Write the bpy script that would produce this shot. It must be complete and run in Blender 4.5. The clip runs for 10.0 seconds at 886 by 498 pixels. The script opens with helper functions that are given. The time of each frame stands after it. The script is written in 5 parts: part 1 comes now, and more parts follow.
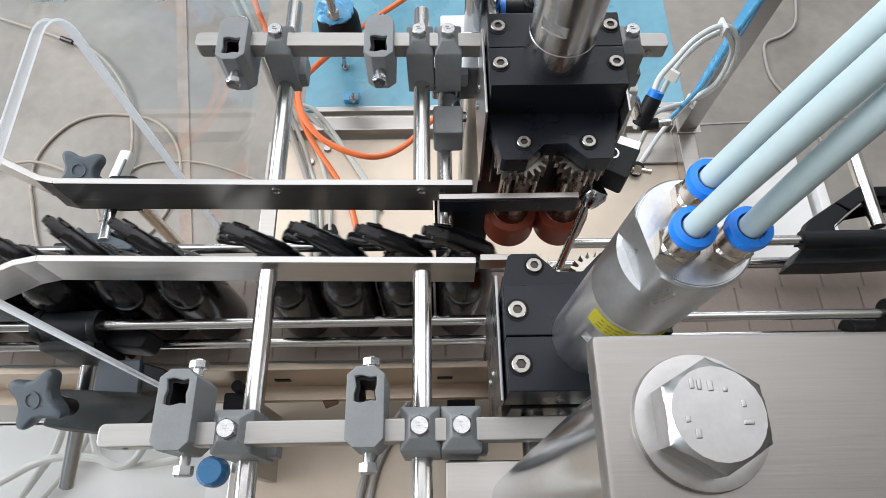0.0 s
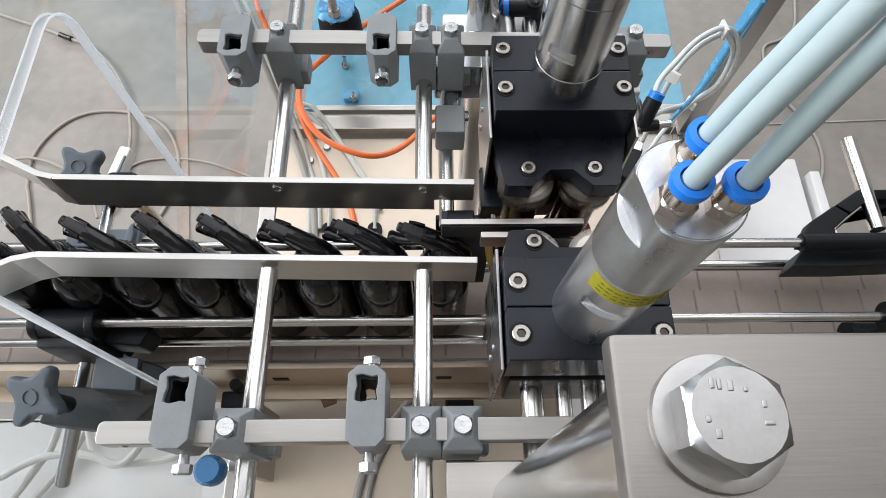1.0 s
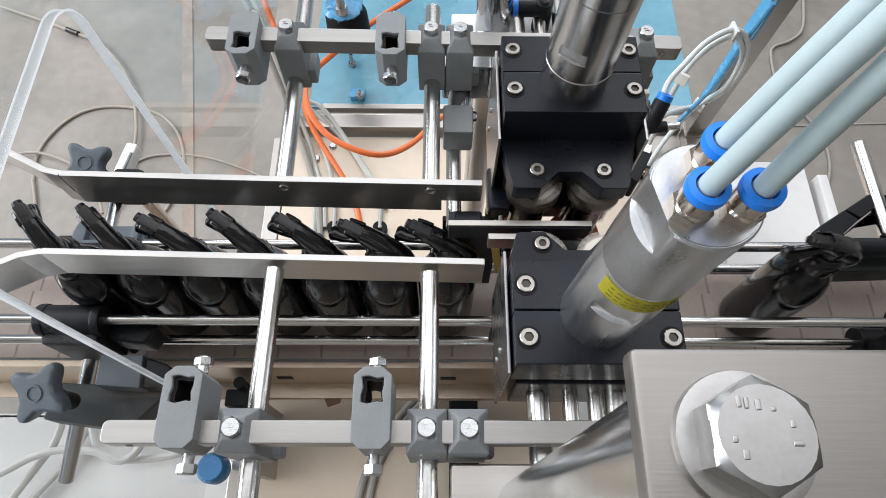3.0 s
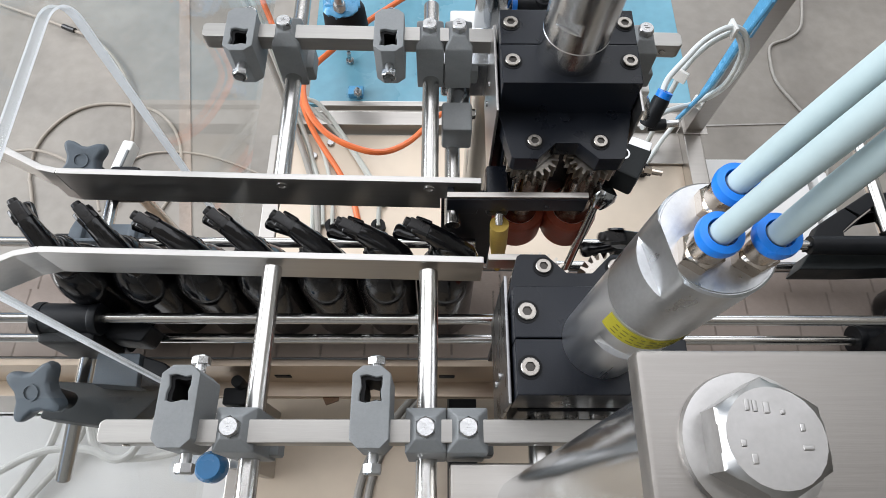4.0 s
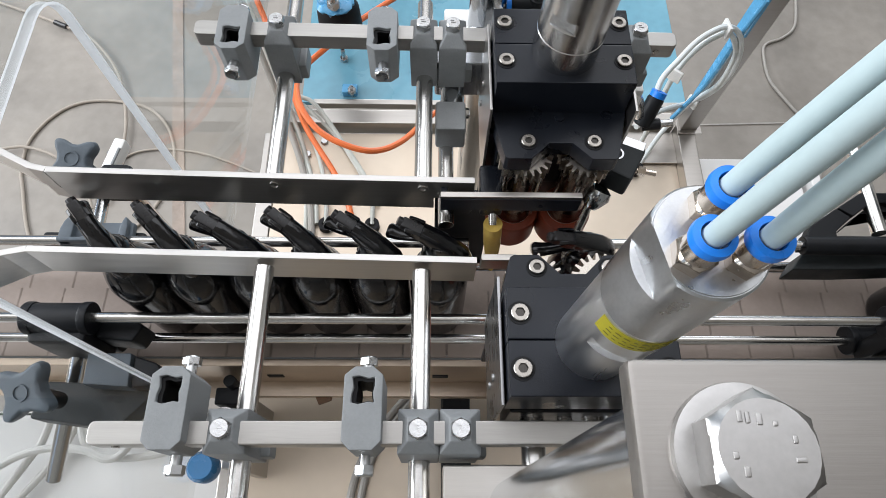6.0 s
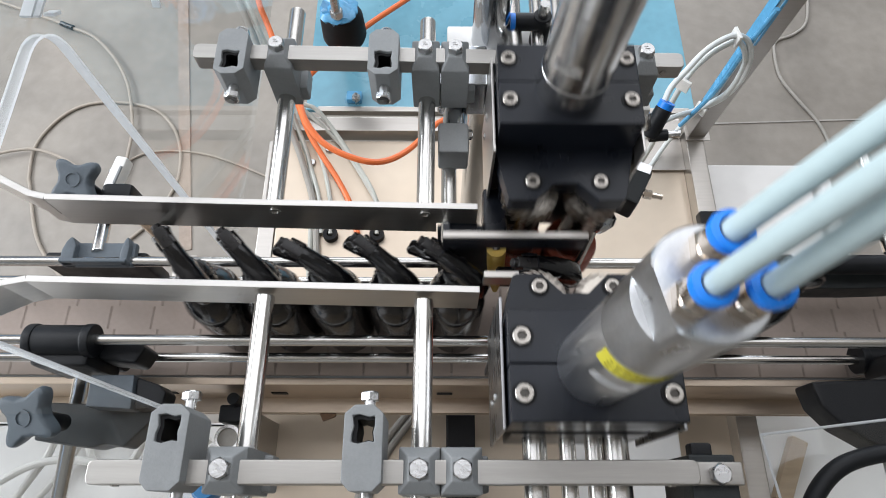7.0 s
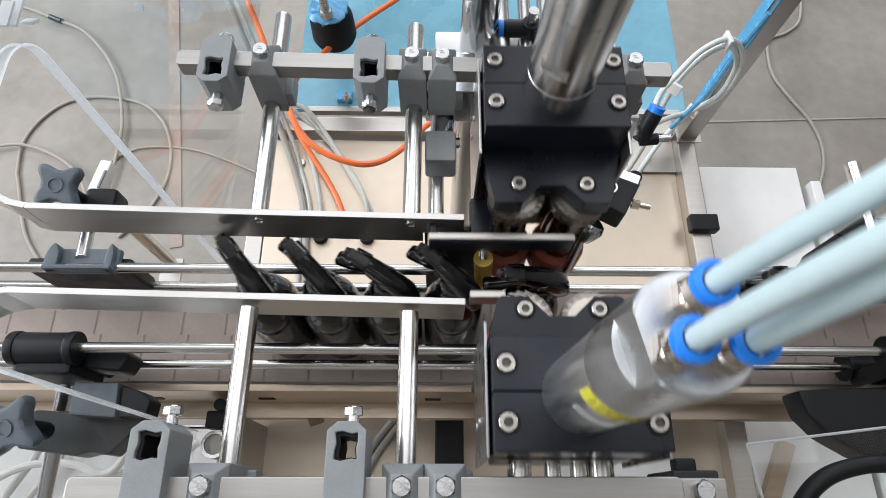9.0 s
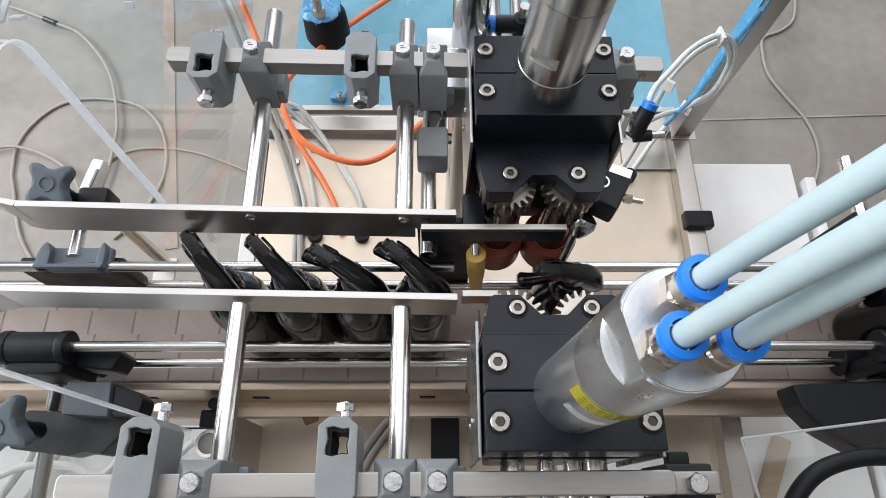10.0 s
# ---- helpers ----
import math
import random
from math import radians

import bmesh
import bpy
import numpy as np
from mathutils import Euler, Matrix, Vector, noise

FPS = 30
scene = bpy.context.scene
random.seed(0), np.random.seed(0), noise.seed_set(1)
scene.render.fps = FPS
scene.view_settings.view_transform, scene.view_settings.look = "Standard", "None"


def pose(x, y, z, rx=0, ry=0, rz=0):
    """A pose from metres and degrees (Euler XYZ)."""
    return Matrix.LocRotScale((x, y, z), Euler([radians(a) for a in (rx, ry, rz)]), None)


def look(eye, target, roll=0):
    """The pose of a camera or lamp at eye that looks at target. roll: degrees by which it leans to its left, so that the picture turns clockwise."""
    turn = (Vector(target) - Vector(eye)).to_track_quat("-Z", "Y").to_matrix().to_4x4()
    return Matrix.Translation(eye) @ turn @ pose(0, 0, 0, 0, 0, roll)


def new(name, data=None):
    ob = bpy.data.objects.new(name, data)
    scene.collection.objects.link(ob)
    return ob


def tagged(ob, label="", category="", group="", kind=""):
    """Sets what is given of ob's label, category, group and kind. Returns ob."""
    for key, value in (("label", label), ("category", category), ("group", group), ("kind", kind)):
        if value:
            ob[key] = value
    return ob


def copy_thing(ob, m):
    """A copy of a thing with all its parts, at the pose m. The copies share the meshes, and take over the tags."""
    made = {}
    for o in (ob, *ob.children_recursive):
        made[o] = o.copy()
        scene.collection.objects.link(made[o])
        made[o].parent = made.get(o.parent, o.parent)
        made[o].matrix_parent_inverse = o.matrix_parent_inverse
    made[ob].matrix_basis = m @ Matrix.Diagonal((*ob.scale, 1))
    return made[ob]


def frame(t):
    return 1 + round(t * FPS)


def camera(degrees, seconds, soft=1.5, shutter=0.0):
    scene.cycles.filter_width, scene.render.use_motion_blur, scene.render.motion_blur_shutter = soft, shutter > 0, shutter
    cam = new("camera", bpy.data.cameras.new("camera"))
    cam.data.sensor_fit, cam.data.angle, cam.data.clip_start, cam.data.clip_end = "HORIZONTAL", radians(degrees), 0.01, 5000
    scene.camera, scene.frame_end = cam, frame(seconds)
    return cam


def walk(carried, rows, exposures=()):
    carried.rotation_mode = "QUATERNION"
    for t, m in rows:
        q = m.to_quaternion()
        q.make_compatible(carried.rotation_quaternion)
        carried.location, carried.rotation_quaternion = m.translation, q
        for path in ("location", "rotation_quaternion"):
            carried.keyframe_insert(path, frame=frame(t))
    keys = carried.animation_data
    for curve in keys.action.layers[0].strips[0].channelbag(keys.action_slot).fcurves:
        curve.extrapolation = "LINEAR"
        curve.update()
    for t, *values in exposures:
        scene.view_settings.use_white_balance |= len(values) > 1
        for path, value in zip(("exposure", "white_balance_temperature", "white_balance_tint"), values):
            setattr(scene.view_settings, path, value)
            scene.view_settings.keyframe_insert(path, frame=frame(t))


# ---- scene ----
cam = camera(71.0, 10.0, soft=0.7, shutter=0.4)
PATH = [
    (0, (0.016, -0.212, 0.443), (0.026, 0.615, -1.378), -0.2),
    (0.5, (0.014, -0.214, 0.442), (0.039, 0.613, -1.379), 0.9),
    (1, (0.012, -0.212, 0.441), (0.032, 0.616, -1.38), 0.9),
    (1.5, (0.01, -0.21, 0.44), (0.027, 0.615, -1.381), 0.9),
    (2, (0.009, -0.209, 0.44), (0.021, 0.61, -1.385), 0.8),
    (2.5, (0.009, -0.209, 0.44), (0.017, 0.616, -1.382), 0.8),
    (4, (0.008, -0.207, 0.437), (0.024, 0.609, -1.389), 1.3),
    (4.5, (0.01, -0.207, 0.437), (0.028, 0.608, -1.389), 1.4),
    (5, (0.01, -0.207, 0.437), (0.03, 0.607, -1.39), 1.4),
    (6.5, (0.009, -0.198, 0.435), (0.046, 0.604, -1.397), 2.9),
    (7, (0.014, -0.173, 0.441), (0.022, 0.614, -1.397), 0.8),
    (7.5, (0.019, -0.157, 0.445), (0.013, 0.615, -1.4), 0.2),
    (8, (0.019, -0.156, 0.444), (0.015, 0.605, -1.406), 0.3),
    (8.5, (0.021, -0.156, 0.441), (0.025, 0.603, -1.41), 0.8),
    (9, (0.021, -0.157, 0.443), (0.048, 0.61, -1.404), 2.3),
    (9.5, (0.021, -0.156, 0.441), (0.052, 0.615, -1.404), 2.5),
    (10, (0.026, -0.161, 0.44), (0.06, 0.609, -1.405), 2.4),
]
walk(cam, [(t, look(eye, target, roll)) for t, eye, target, roll in PATH])


# ---------------------------------------------------------------- world and light
FLOOR = -1.45          # hall floor; z = 0 is the top of the clamp screws on the bars
BELT = -0.31           # running surface of the conveyor
MIDY = 0.0385          # centre line of the bottles
STATION = 0.1195       # x of the capping station

world = bpy.data.worlds.new("sky")
scene.world = world
world.use_nodes = True
wn = world.node_tree.nodes
sky = wn.new("ShaderNodeTexSky")
sky.sky_type = "NISHITA"
sky.sun_disc = False
sky.sun_elevation, sky.sun_rotation = radians(50), radians(200)
world.node_tree.links.new(sky.outputs[0], wn["Background"].inputs[0])
wn["Background"].inputs[1].default_value = 0.12
scene.view_settings.exposure = 0.08


def area_lamp(name, eye, target, sx, sy, watts, colour=(1, 1, 1)):
    data = bpy.data.lights.new(name, "AREA")
    data.shape, data.size, data.size_y, data.energy, data.color = "RECTANGLE", sx, sy, watts, colour
    ob = new(name, data)
    ob.matrix_world = look(eye, target)
    return tagged(ob, "daylight through a large hall opening", "light", kind="structure")


# skylight band in the roof and the tall window bands of the hall
area_lamp("skylight_lamp", (-0.6, 2.65, 4.86), (-0.6, 2.65, 0), 8.0, 4.9, 240, (1.0, 0.992, 0.985))
area_lamp("window_lamp_west", (-5.4, 0.5, 2.1), (0, 0.2, 0.0), 6.0, 2.4, 430, (0.97, 1.0, 1.035))
area_lamp("window_lamp_north", (0.5, 6.6, 2.1), (0, 0.2, 0.0), 6.0, 2.4, 230, (0.97, 1.0, 1.035))



# ---------------------------------------------------------------- materials
def material(name, colour, rough=0.5, metal=0.0, vary=0.12, scale=30.0, bump=0.0, bump_scale=200.0, stretch=(1, 1, 1),
             rough_vary=0.1, coat=0.0, spec=0.5, spots=0.0, spot_colour=(0.1, 0.08, 0.06)):
    """Principled surface with two scales of colour variation, uneven gloss and fine relief."""
    m = bpy.data.materials.new(name)
    m.use_nodes = True
    nt = m.node_tree
    nd, lk = nt.nodes, nt.links.new
    b = nd["Principled BSDF"]
    co = nd.new("ShaderNodeTexCoord")
    mp = nd.new("ShaderNodeMapping")
    mp.inputs["Scale"].default_value = stretch
    lk(co.outputs["Object"], mp.inputs[0])
    n1 = nd.new("ShaderNodeTexNoise")
    n1.inputs["Scale"].default_value, n1.inputs["Detail"].default_value = scale, 5
    lk(mp.outputs[0], n1.inputs["Vector"])
    n2 = nd.new("ShaderNodeTexNoise")
    n2.inputs["Scale"].default_value, n2.inputs["Detail"].default_value = scale * 7.3, 3
    lk(mp.outputs[0], n2.inputs["Vector"])
    mix = nd.new("ShaderNodeMath")
    mix.operation = "MULTIPLY_ADD"
    mix.inputs[1].default_value = 0.4
    lk(n2.outputs[0], mix.inputs[0])
    lk(n1.outputs[0], mix.inputs[2])
    ramp = nd.new("ShaderNodeValToRGB")
    ramp.color_ramp.elements[0].position, ramp.color_ramp.elements[1].position = 0.45, 0.95
    ramp.color_ramp.elements[0].color = (*[c * (1 - vary) for c in colour], 1)
    ramp.color_ramp.elements[1].color = (*[min(1, c * (1 + vary)) for c in colour], 1)
    lk(mix.outputs[0], ramp.inputs[0])
    out = ramp.outputs[0]
    if spots:
        n3 = nd.new("ShaderNodeTexNoise")
        n3.inputs["Scale"].default_value, n3.inputs["Detail"].default_value = scale * 0.45, 6
        lk(co.outputs["Object"], n3.inputs["Vector"])
        r3 = nd.new("ShaderNodeValToRGB")
        r3.color_ramp.elements[0].position, r3.color_ramp.elements[1].position = 0.52, 0.72
        r3.color_ramp.elements[1].color = (spots, spots, spots, 1)
        r3.color_ramp.elements[0].color = (0, 0, 0, 1)
        lk(n3.outputs[0], r3.inputs[0])
        mx = nd.new("ShaderNodeMixRGB")
        mx.inputs[2].default_value = (*spot_colour, 1)
        lk(r3.outputs[0], mx.inputs[0])
        lk(out, mx.inputs[1])
        out = mx.outputs[0]
    lk(out, b.inputs["Base Color"])
    mr = nd.new("ShaderNodeMapRange")
    mr.inputs["From Min"].default_value, mr.inputs["From Max"].default_value = 0.3, 0.7
    mr.inputs["To Min"].default_value, mr.inputs["To Max"].default_value = max(0.02, rough - rough_vary), min(1, rough + rough_vary)
    lk(n1.outputs[0], mr.inputs[0])
    lk(mr.outputs[0], b.inputs["Roughness"])
    b.inputs["Metallic"].default_value = metal
    b.inputs["Coat Weight"].default_value = coat
    b.inputs["Specular IOR Level"].default_value = spec
    b.inputs["Coat Roughness"].default_value = 0.08
    if bump:
        bp = nd.new("ShaderNodeBump")
        bp.inputs["Strength"].default_value, bp.inputs["Distance"].default_value = bump, 0.001
        n4 = nd.new("ShaderNodeTexNoise")
        n4.inputs["Scale"].default_value, n4.inputs["Detail"].default_value = bump_scale, 4
        lk(mp.outputs[0], n4.inputs["Vector"])
        lk(n4.outputs[0], bp.inputs["Height"])
        lk(bp.outputs[0], b.inputs["Normal"])
    return m


def glassy(name, colour=(0.985, 0.992, 0.99), rough=0.03):
    """Thin clear sheet: light goes straight through, with a faint glossy reflection."""
    m = bpy.data.materials.new(name)
    m.use_nodes = True
    nd, lk = m.node_tree.nodes, m.node_tree.links.new
    clear = nd.new("ShaderNodeBsdfTransparent")
    clear.inputs["Color"].default_value = (*colour, 1)
    gloss = nd.new("ShaderNodeBsdfGlossy")
    gloss.inputs["Roughness"].default_value = rough
    face = nd.new("ShaderNodeLayerWeight")
    face.inputs["Blend"].default_value = 0.5
    steep = nd.new("ShaderNodeMath")
    steep.operation = "POWER"
    steep.inputs[1].default_value = 4.0
    lk(face.outputs["Facing"], steep.inputs[0])
    share = nd.new("ShaderNodeMath")
    share.operation = "MULTIPLY_ADD"
    share.inputs[1].default_value, share.inputs[2].default_value = 0.45, 0.03
    lk(steep.outputs[0], share.inputs[0])
    mix = nd.new("ShaderNodeMixShader")
    lk(share.outputs[0], mix.inputs[0])
    lk(clear.outputs[0], mix.inputs[1])
    lk(gloss.outputs[0], mix.inputs[2])
    lk(mix.outputs[0], nd["Material Output"].inputs[0])
    return m


CONCRETE = material("concrete", (0.27, 0.245, 0.215), 0.55, 0, 0.22, 3.1, 0.25, 90, spots=0.30, spot_colour=(0.24, 0.21, 0.18), rough_vary=0.15)
STEEL = material("brushed_steel", (0.47, 0.445, 0.415), 0.36, 1.0, 0.06, 9, 0.03, 60, (1, 25, 25), 0.05)
WARMSTEEL = material("tea_toned_steel", (0.52, 0.43, 0.345), 0.38, 1.0, 0.10, 6, 0.02, 60, (1, 8, 8), 0.08)
BARSTEEL = material("drawn_bar_steel", (0.40, 0.385, 0.365), 0.44, 1.0, 0.08, 9, 0.04, 60, (1, 25, 25), 0.06)
PLATE = material("ground_plate_steel", (0.345, 0.325, 0.305), 0.40, 1.0, 0.06, 9, 0.03, 60, (1, 25, 25), 0.05)
RAIL = material("rail_steel", (0.50, 0.485, 0.465), 0.33, 1.0, 0.07, 9, 0.008, 60, (1, 25, 25), 0.05)
DECK = material("deck_steel", (0.60, 0.515, 0.42), 0.46, 1.0, 0.08, 4, 0.04, 45, (1, 1, 1), 0.10, spots=0.35, spot_colour=(0.52, 0.42, 0.31))
CUTBROWN = material("cutout_brown", (0.16, 0.09, 0.05), 0.55, 0.3, 0.3, 80, 0.3, 300)
CHROME = material("chrome", (0.64, 0.625, 0.605), 0.22, 1.0, 0.05, 14, 0.03, 300, rough_vary=0.05)
DULLPOST = material("satin_post", (0.56, 0.58, 0.60), 0.17, 1.0, 0.05, 12, 0.02, 60, (1, 1, 1), 0.04)
ZINC = material("zinc_bolt", (0.52, 0.52, 0.52), 0.28, 1.0, 0.1, 90, 0.15, 400, rough_vary=0.1)
BOLTHEAD = material("bright_bolt_head", (0.46, 0.45, 0.44), 0.36, 1.0, 0.1, 120, 0.03, 300, rough_vary=0.1)
MOTORSTEEL = material("ground_motor_steel", (0.92, 0.93, 0.945), 0.32, 1.0, 0.03, 30, 0.0, 300, (6, 6, 0.5), rough_vary=0.05)
BODYSTEEL = material("satin_motor_steel", (0.60, 0.61, 0.62), 0.34, 1.0, 0.12, 70, 0.08, 500, (1, 1, 0.5), rough_vary=0.10, spots=0.25, spot_colour=(0.42, 0.42, 0.42))
FARMOTOR = material("turned_motor_steel", (0.66, 0.665, 0.67), 0.23, 1.0, 0.06, 40, 0.05, 260, (7, 7, 0.4), rough_vary=0.04)
# steel with the near cover's dark reflections put into its colour
DARKSTEEL = material("dark_reflection_steel", (0.30, 0.30, 0.305), 0.30, 1.0, 0.12, 14, 0.02, 80, (1, 3, 6), rough_vary=0.08)
JOINTFILL = material("pale_joint_filler", (0.325, 0.305, 0.28), 0.6, 0, 0.3, 5, 0.2, 90)
for turned_steel in (MOTORSTEEL, FARMOTOR, BODYSTEEL):
    turned_steel.node_tree.nodes["Principled BSDF"].inputs["Anisotropic"].default_value = 0.45
SCREWSTEEL = material("screw_steel", (0.35, 0.325, 0.295), 0.30, 1.0, 0.15, 150, 0.05, 400, rough_vary=0.1)
# dark colour for the shade down in the screw sockets
SOCKETSHADE = material("shaded_socket_steel", (0.07, 0.065, 0.06), 0.35, 1.0, 0.2, 150)
ALU = material("machined_aluminium", (0.83, 0.83, 0.84), 0.38, 1.0, 0.05, 16, 0.02, 90, (1, 1, 1), 0.05)
NICKEL = material("nickel_brass", (0.66, 0.58, 0.50), 0.2, 1.0, 0.06, 40, 0, rough_vary=0.06)
GREYPLASTIC = material("grey_nylon", (0.225, 0.235, 0.24), 0.52, 0, 0.10, 60, 0.25, 900, rough_vary=0.08)
BLACKANOD = material("black_anodised", (0.008, 0.0098, 0.0145), 0.32, 0, 0.15, 30, 0.08, 900, rough_vary=0.08, spec=0.3)
BLACKNYLON = material("black_nylon", (0.008, 0.009, 0.011), 0.45, 0, 0.18, 40, 0.25, 700, rough_vary=0.1, spec=0.25)
KNOB = material("knob_nylon", (0.095, 0.115, 0.135), 0.5, 0, 0.15, 50, 0.3, 800, spec=0.35)
GLOSSBLACK = material("gloss_black_plastic", (0.004, 0.004, 0.005), 0.15, 0, 0.2, 40, 0.35, 130, rough_vary=0.06, spec=0.42, coat=0.12)
SATINBLACK = material("satin_black_plastic", (0.014, 0.013, 0.014), 0.32, 0, 0.2, 60, 0.1, 200)
RUBBER = material("red_brown_polyurethane", (0.30, 0.060, 0.028), 0.42, 0, 0.2, 60, 0.15, 300)
GEARSTEEL = material("gear_steel", (0.48, 0.44, 0.39), 0.32, 1.0, 0.12, 80, 0.2, 400)
DRUM = material("dark_brown_drum", (0.17, 0.125, 0.10), 0.22, 1.0, 0.25, 60, 0.2, 300)
SMOKE = material("dark_grey_nylon", (0.026, 0.030, 0.032), 0.48, 0, 0.15, 40, 0.2, 700, spec=0.25)
YELLOWRUB = material("yellow_polyurethane", (0.62, 0.43, 0.10), 0.45, 0, 0.12, 60, 0.15, 300)
BLUEPOM = material("blue_release_collar", (0.008, 0.21, 0.78), 0.35, 0, 0.08, 60)
HOSE = material("pale_blue_hose", (0.44, 0.54, 0.555), 0.42, 0, 0.06, 25, 0.06, 200, rough_vary=0.1)
MILKTUBE = material("dull_milky_tube", (0.46, 0.47, 0.43), 0.35, 0, 0.08, 25)
CLEARTUBE = material("milky_tube", (0.62, 0.65, 0.64), 0.35, 0, 0.06, 25)
ORANGE = material("orange_cable_jacket", (0.80, 0.17, 0.04), 0.42, 0, 0.08, 40)
WHITECABLE = material("white_cable_jacket", (0.74, 0.73, 0.70), 0.5, 0, 0.08, 40)
CORD = material("beige_cord", (0.36, 0.315, 0.265), 0.55, 0, 0.1, 40)
GREYCABLE = material("grey_cable_jacket", (0.33, 0.31, 0.28), 0.5, 0, 0.1, 40)
BLUEFILM = material("blue_protective_film", (0.13, 0.33, 0.43), 0.3, 0, 0.14, 7, 0.25, 30, coat=0.4, rough_vary=0.1)
BLUESCRAP = material("torn_blue_film", (0.10, 0.33, 0.56), 0.25, 0, 0.2, 30, 0.6, 60)
WHITEPAINT = material("white_painted_sheet", (0.80, 0.79, 0.775), 0.42, 0, 0.05, 6, 0.05, 200, spots=0.08, spot_colour=(0.5, 0.47, 0.43))
BELTPLASTIC = material("worn_belt_plastic", (0.30, 0.240, 0.205), 0.5, 0, 0.12, 25, 0.2, 400, spots=0.3, spot_colour=(0.20, 0.16, 0.13))
YELLOWTAG = material("yellow_sticker", (0.62, 0.56, 0.05), 0.45, 0, 0.06, 60)
DARKPRINT = material("dark_print", (0.20, 0.18, 0.03), 0.5, 0, 0.05, 60)
WOOD = material("bare_wood", (0.42, 0.32, 0.22), 0.6, 0, 0.15, 20, 0.3, 90, (1, 8, 8))
ORANGEPAINT = material("faded_floor_marking", (0.32, 0.255, 0.21), 0.6, 0, 0.25, 12, 0.2, 90, spots=0.9, spot_colour=(0.27, 0.245, 0.215))
WALLPAINT = material("hall_wall_paint", (0.30, 0.295, 0.28), 0.7, 0, 0.10, 3)
CEILPAINT = material("ceiling_paint", (0.64, 0.60, 0.55), 0.7, 0, 0.08, 3)
BLUECAP = material("blue_plastic_cap", (0.035, 0.19, 0.42), 0.25, 0, 0.08, 40)
DARKVOID = material("dark_rubber", (0.010, 0.010, 0.011), 0.6, 0, 0.2, 40, spec=0.2)
ACRYLIC = glassy("clear_acrylic")
# paleness partly stands in for light that the acrylic pipes to its edges
FROSTEDGE = material("sawn_acrylic_edge", (0.74, 0.755, 0.77), 0.4, 0, 0.04, 60, 0.2, 600)
nt_ = FROSTEDGE.node_tree
thin = nt_.nodes.new("ShaderNodeBsdfTranslucent")
thin.inputs["Color"].default_value = (0.74, 0.755, 0.77, 1)
both = nt_.nodes.new("ShaderNodeMixShader")
both.inputs[0].default_value = 0.5
nt_.links.new(nt_.nodes["Principled BSDF"].outputs[0], both.inputs[1])
nt_.links.new(thin.outputs[0], both.inputs[2])
nt_.links.new(both.outputs[0], nt_.nodes["Material Output"].inputs[0])



# ---------------------------------------------------------------- mesh helpers
def thing(name, place=(0, 0, 0), label="", category="", group="", kind=""):
    ob = new(name)
    ob.empty_display_size = 0.02
    ob.location = place
    return tagged(ob, label, category, group, kind)


def base_of(ob):
    v = Vector((0, 0, 0))
    while ob is not None:
        v += ob.location
        ob = ob.parent
    return v


def weighted_normals(bm):
    """A normal for each face corner, led by the larger faces, so that flat faces stay flat beside their bevels."""
    bm.normal_update()
    area = {f: f.calc_area() for f in bm.faces}
    made = {}
    for v in bm.verts:
        left = set(v.link_faces)
        while left:
            fan, todo = [], [left.pop()]
            while todo:
                f = todo.pop()
                fan.append(f)
                for e in f.edges:
                    if e.smooth and v in e.verts:
                        for g in e.link_faces:
                            if g in left:
                                left.remove(g)
                                todo.append(g)
            n = Vector((0, 0, 0))
            for f in fan:
                n += f.normal * area[f]
            n = n.normalized() if n.length > 1e-12 else fan[0].normal
            for f in fan:
                made[f, v] = n
    return [made[f, loop.vert] for f in bm.faces for loop in f.loops]


def part(name, bm, mat, parent=None, label="", smooth=35):
    """Link a bmesh, given in the coordinates of the whole, as one mesh object."""
    if parent is not None:
        bmesh.ops.translate(bm, verts=bm.verts, vec=-base_of(parent))
    if smooth:
        for f in bm.faces:
            f.smooth = True
        for e in bm.edges:
            if len(e.link_faces) == 2 and e.calc_face_angle(0) > radians(smooth):
                e.smooth = False
    me = bpy.data.meshes.new(name)
    shading = weighted_normals(bm) if smooth else None
    bm.to_mesh(me)
    bm.free()
    if shading:
        me.normals_split_custom_set(shading)
    me.materials.append(mat)
    ob = new(name, me)
    if parent is not None:
        ob.parent = parent
    return tagged(ob, label)


def solid(name, bm, mat, label="", category="", group="", kind=""):
    return tagged(part(name, bm, mat), label, category, group, kind)


def bevelled(bm, edges, width, segments=2):
    if width > 0:
        bmesh.ops.bevel(bm, geom=edges, offset=width, segments=segments, affect="EDGES", profile=0.5)


def box(cx, cy, cz, sx, sy, sz, bevel=0.001, bm=None, turn=None, segments=2):
    b = bmesh.new()
    bmesh.ops.create_cube(b, size=1)
    bmesh.ops.scale(b, verts=b.verts, vec=(sx, sy, sz))
    bevelled(b, b.edges[:], bevel, segments)
    if turn is not None:
        bmesh.ops.transform(b, matrix=turn, verts=b.verts)
    bmesh.ops.translate(b, verts=b.verts, vec=(cx, cy, cz))
    return joined(bm, b)


def joined(bm, b):
    if bm is None:
        return b
    me = bpy.data.meshes.new("joining")
    b.to_mesh(me)
    b.free()
    bm.from_mesh(me)
    bpy.data.meshes.remove(me)
    return bm


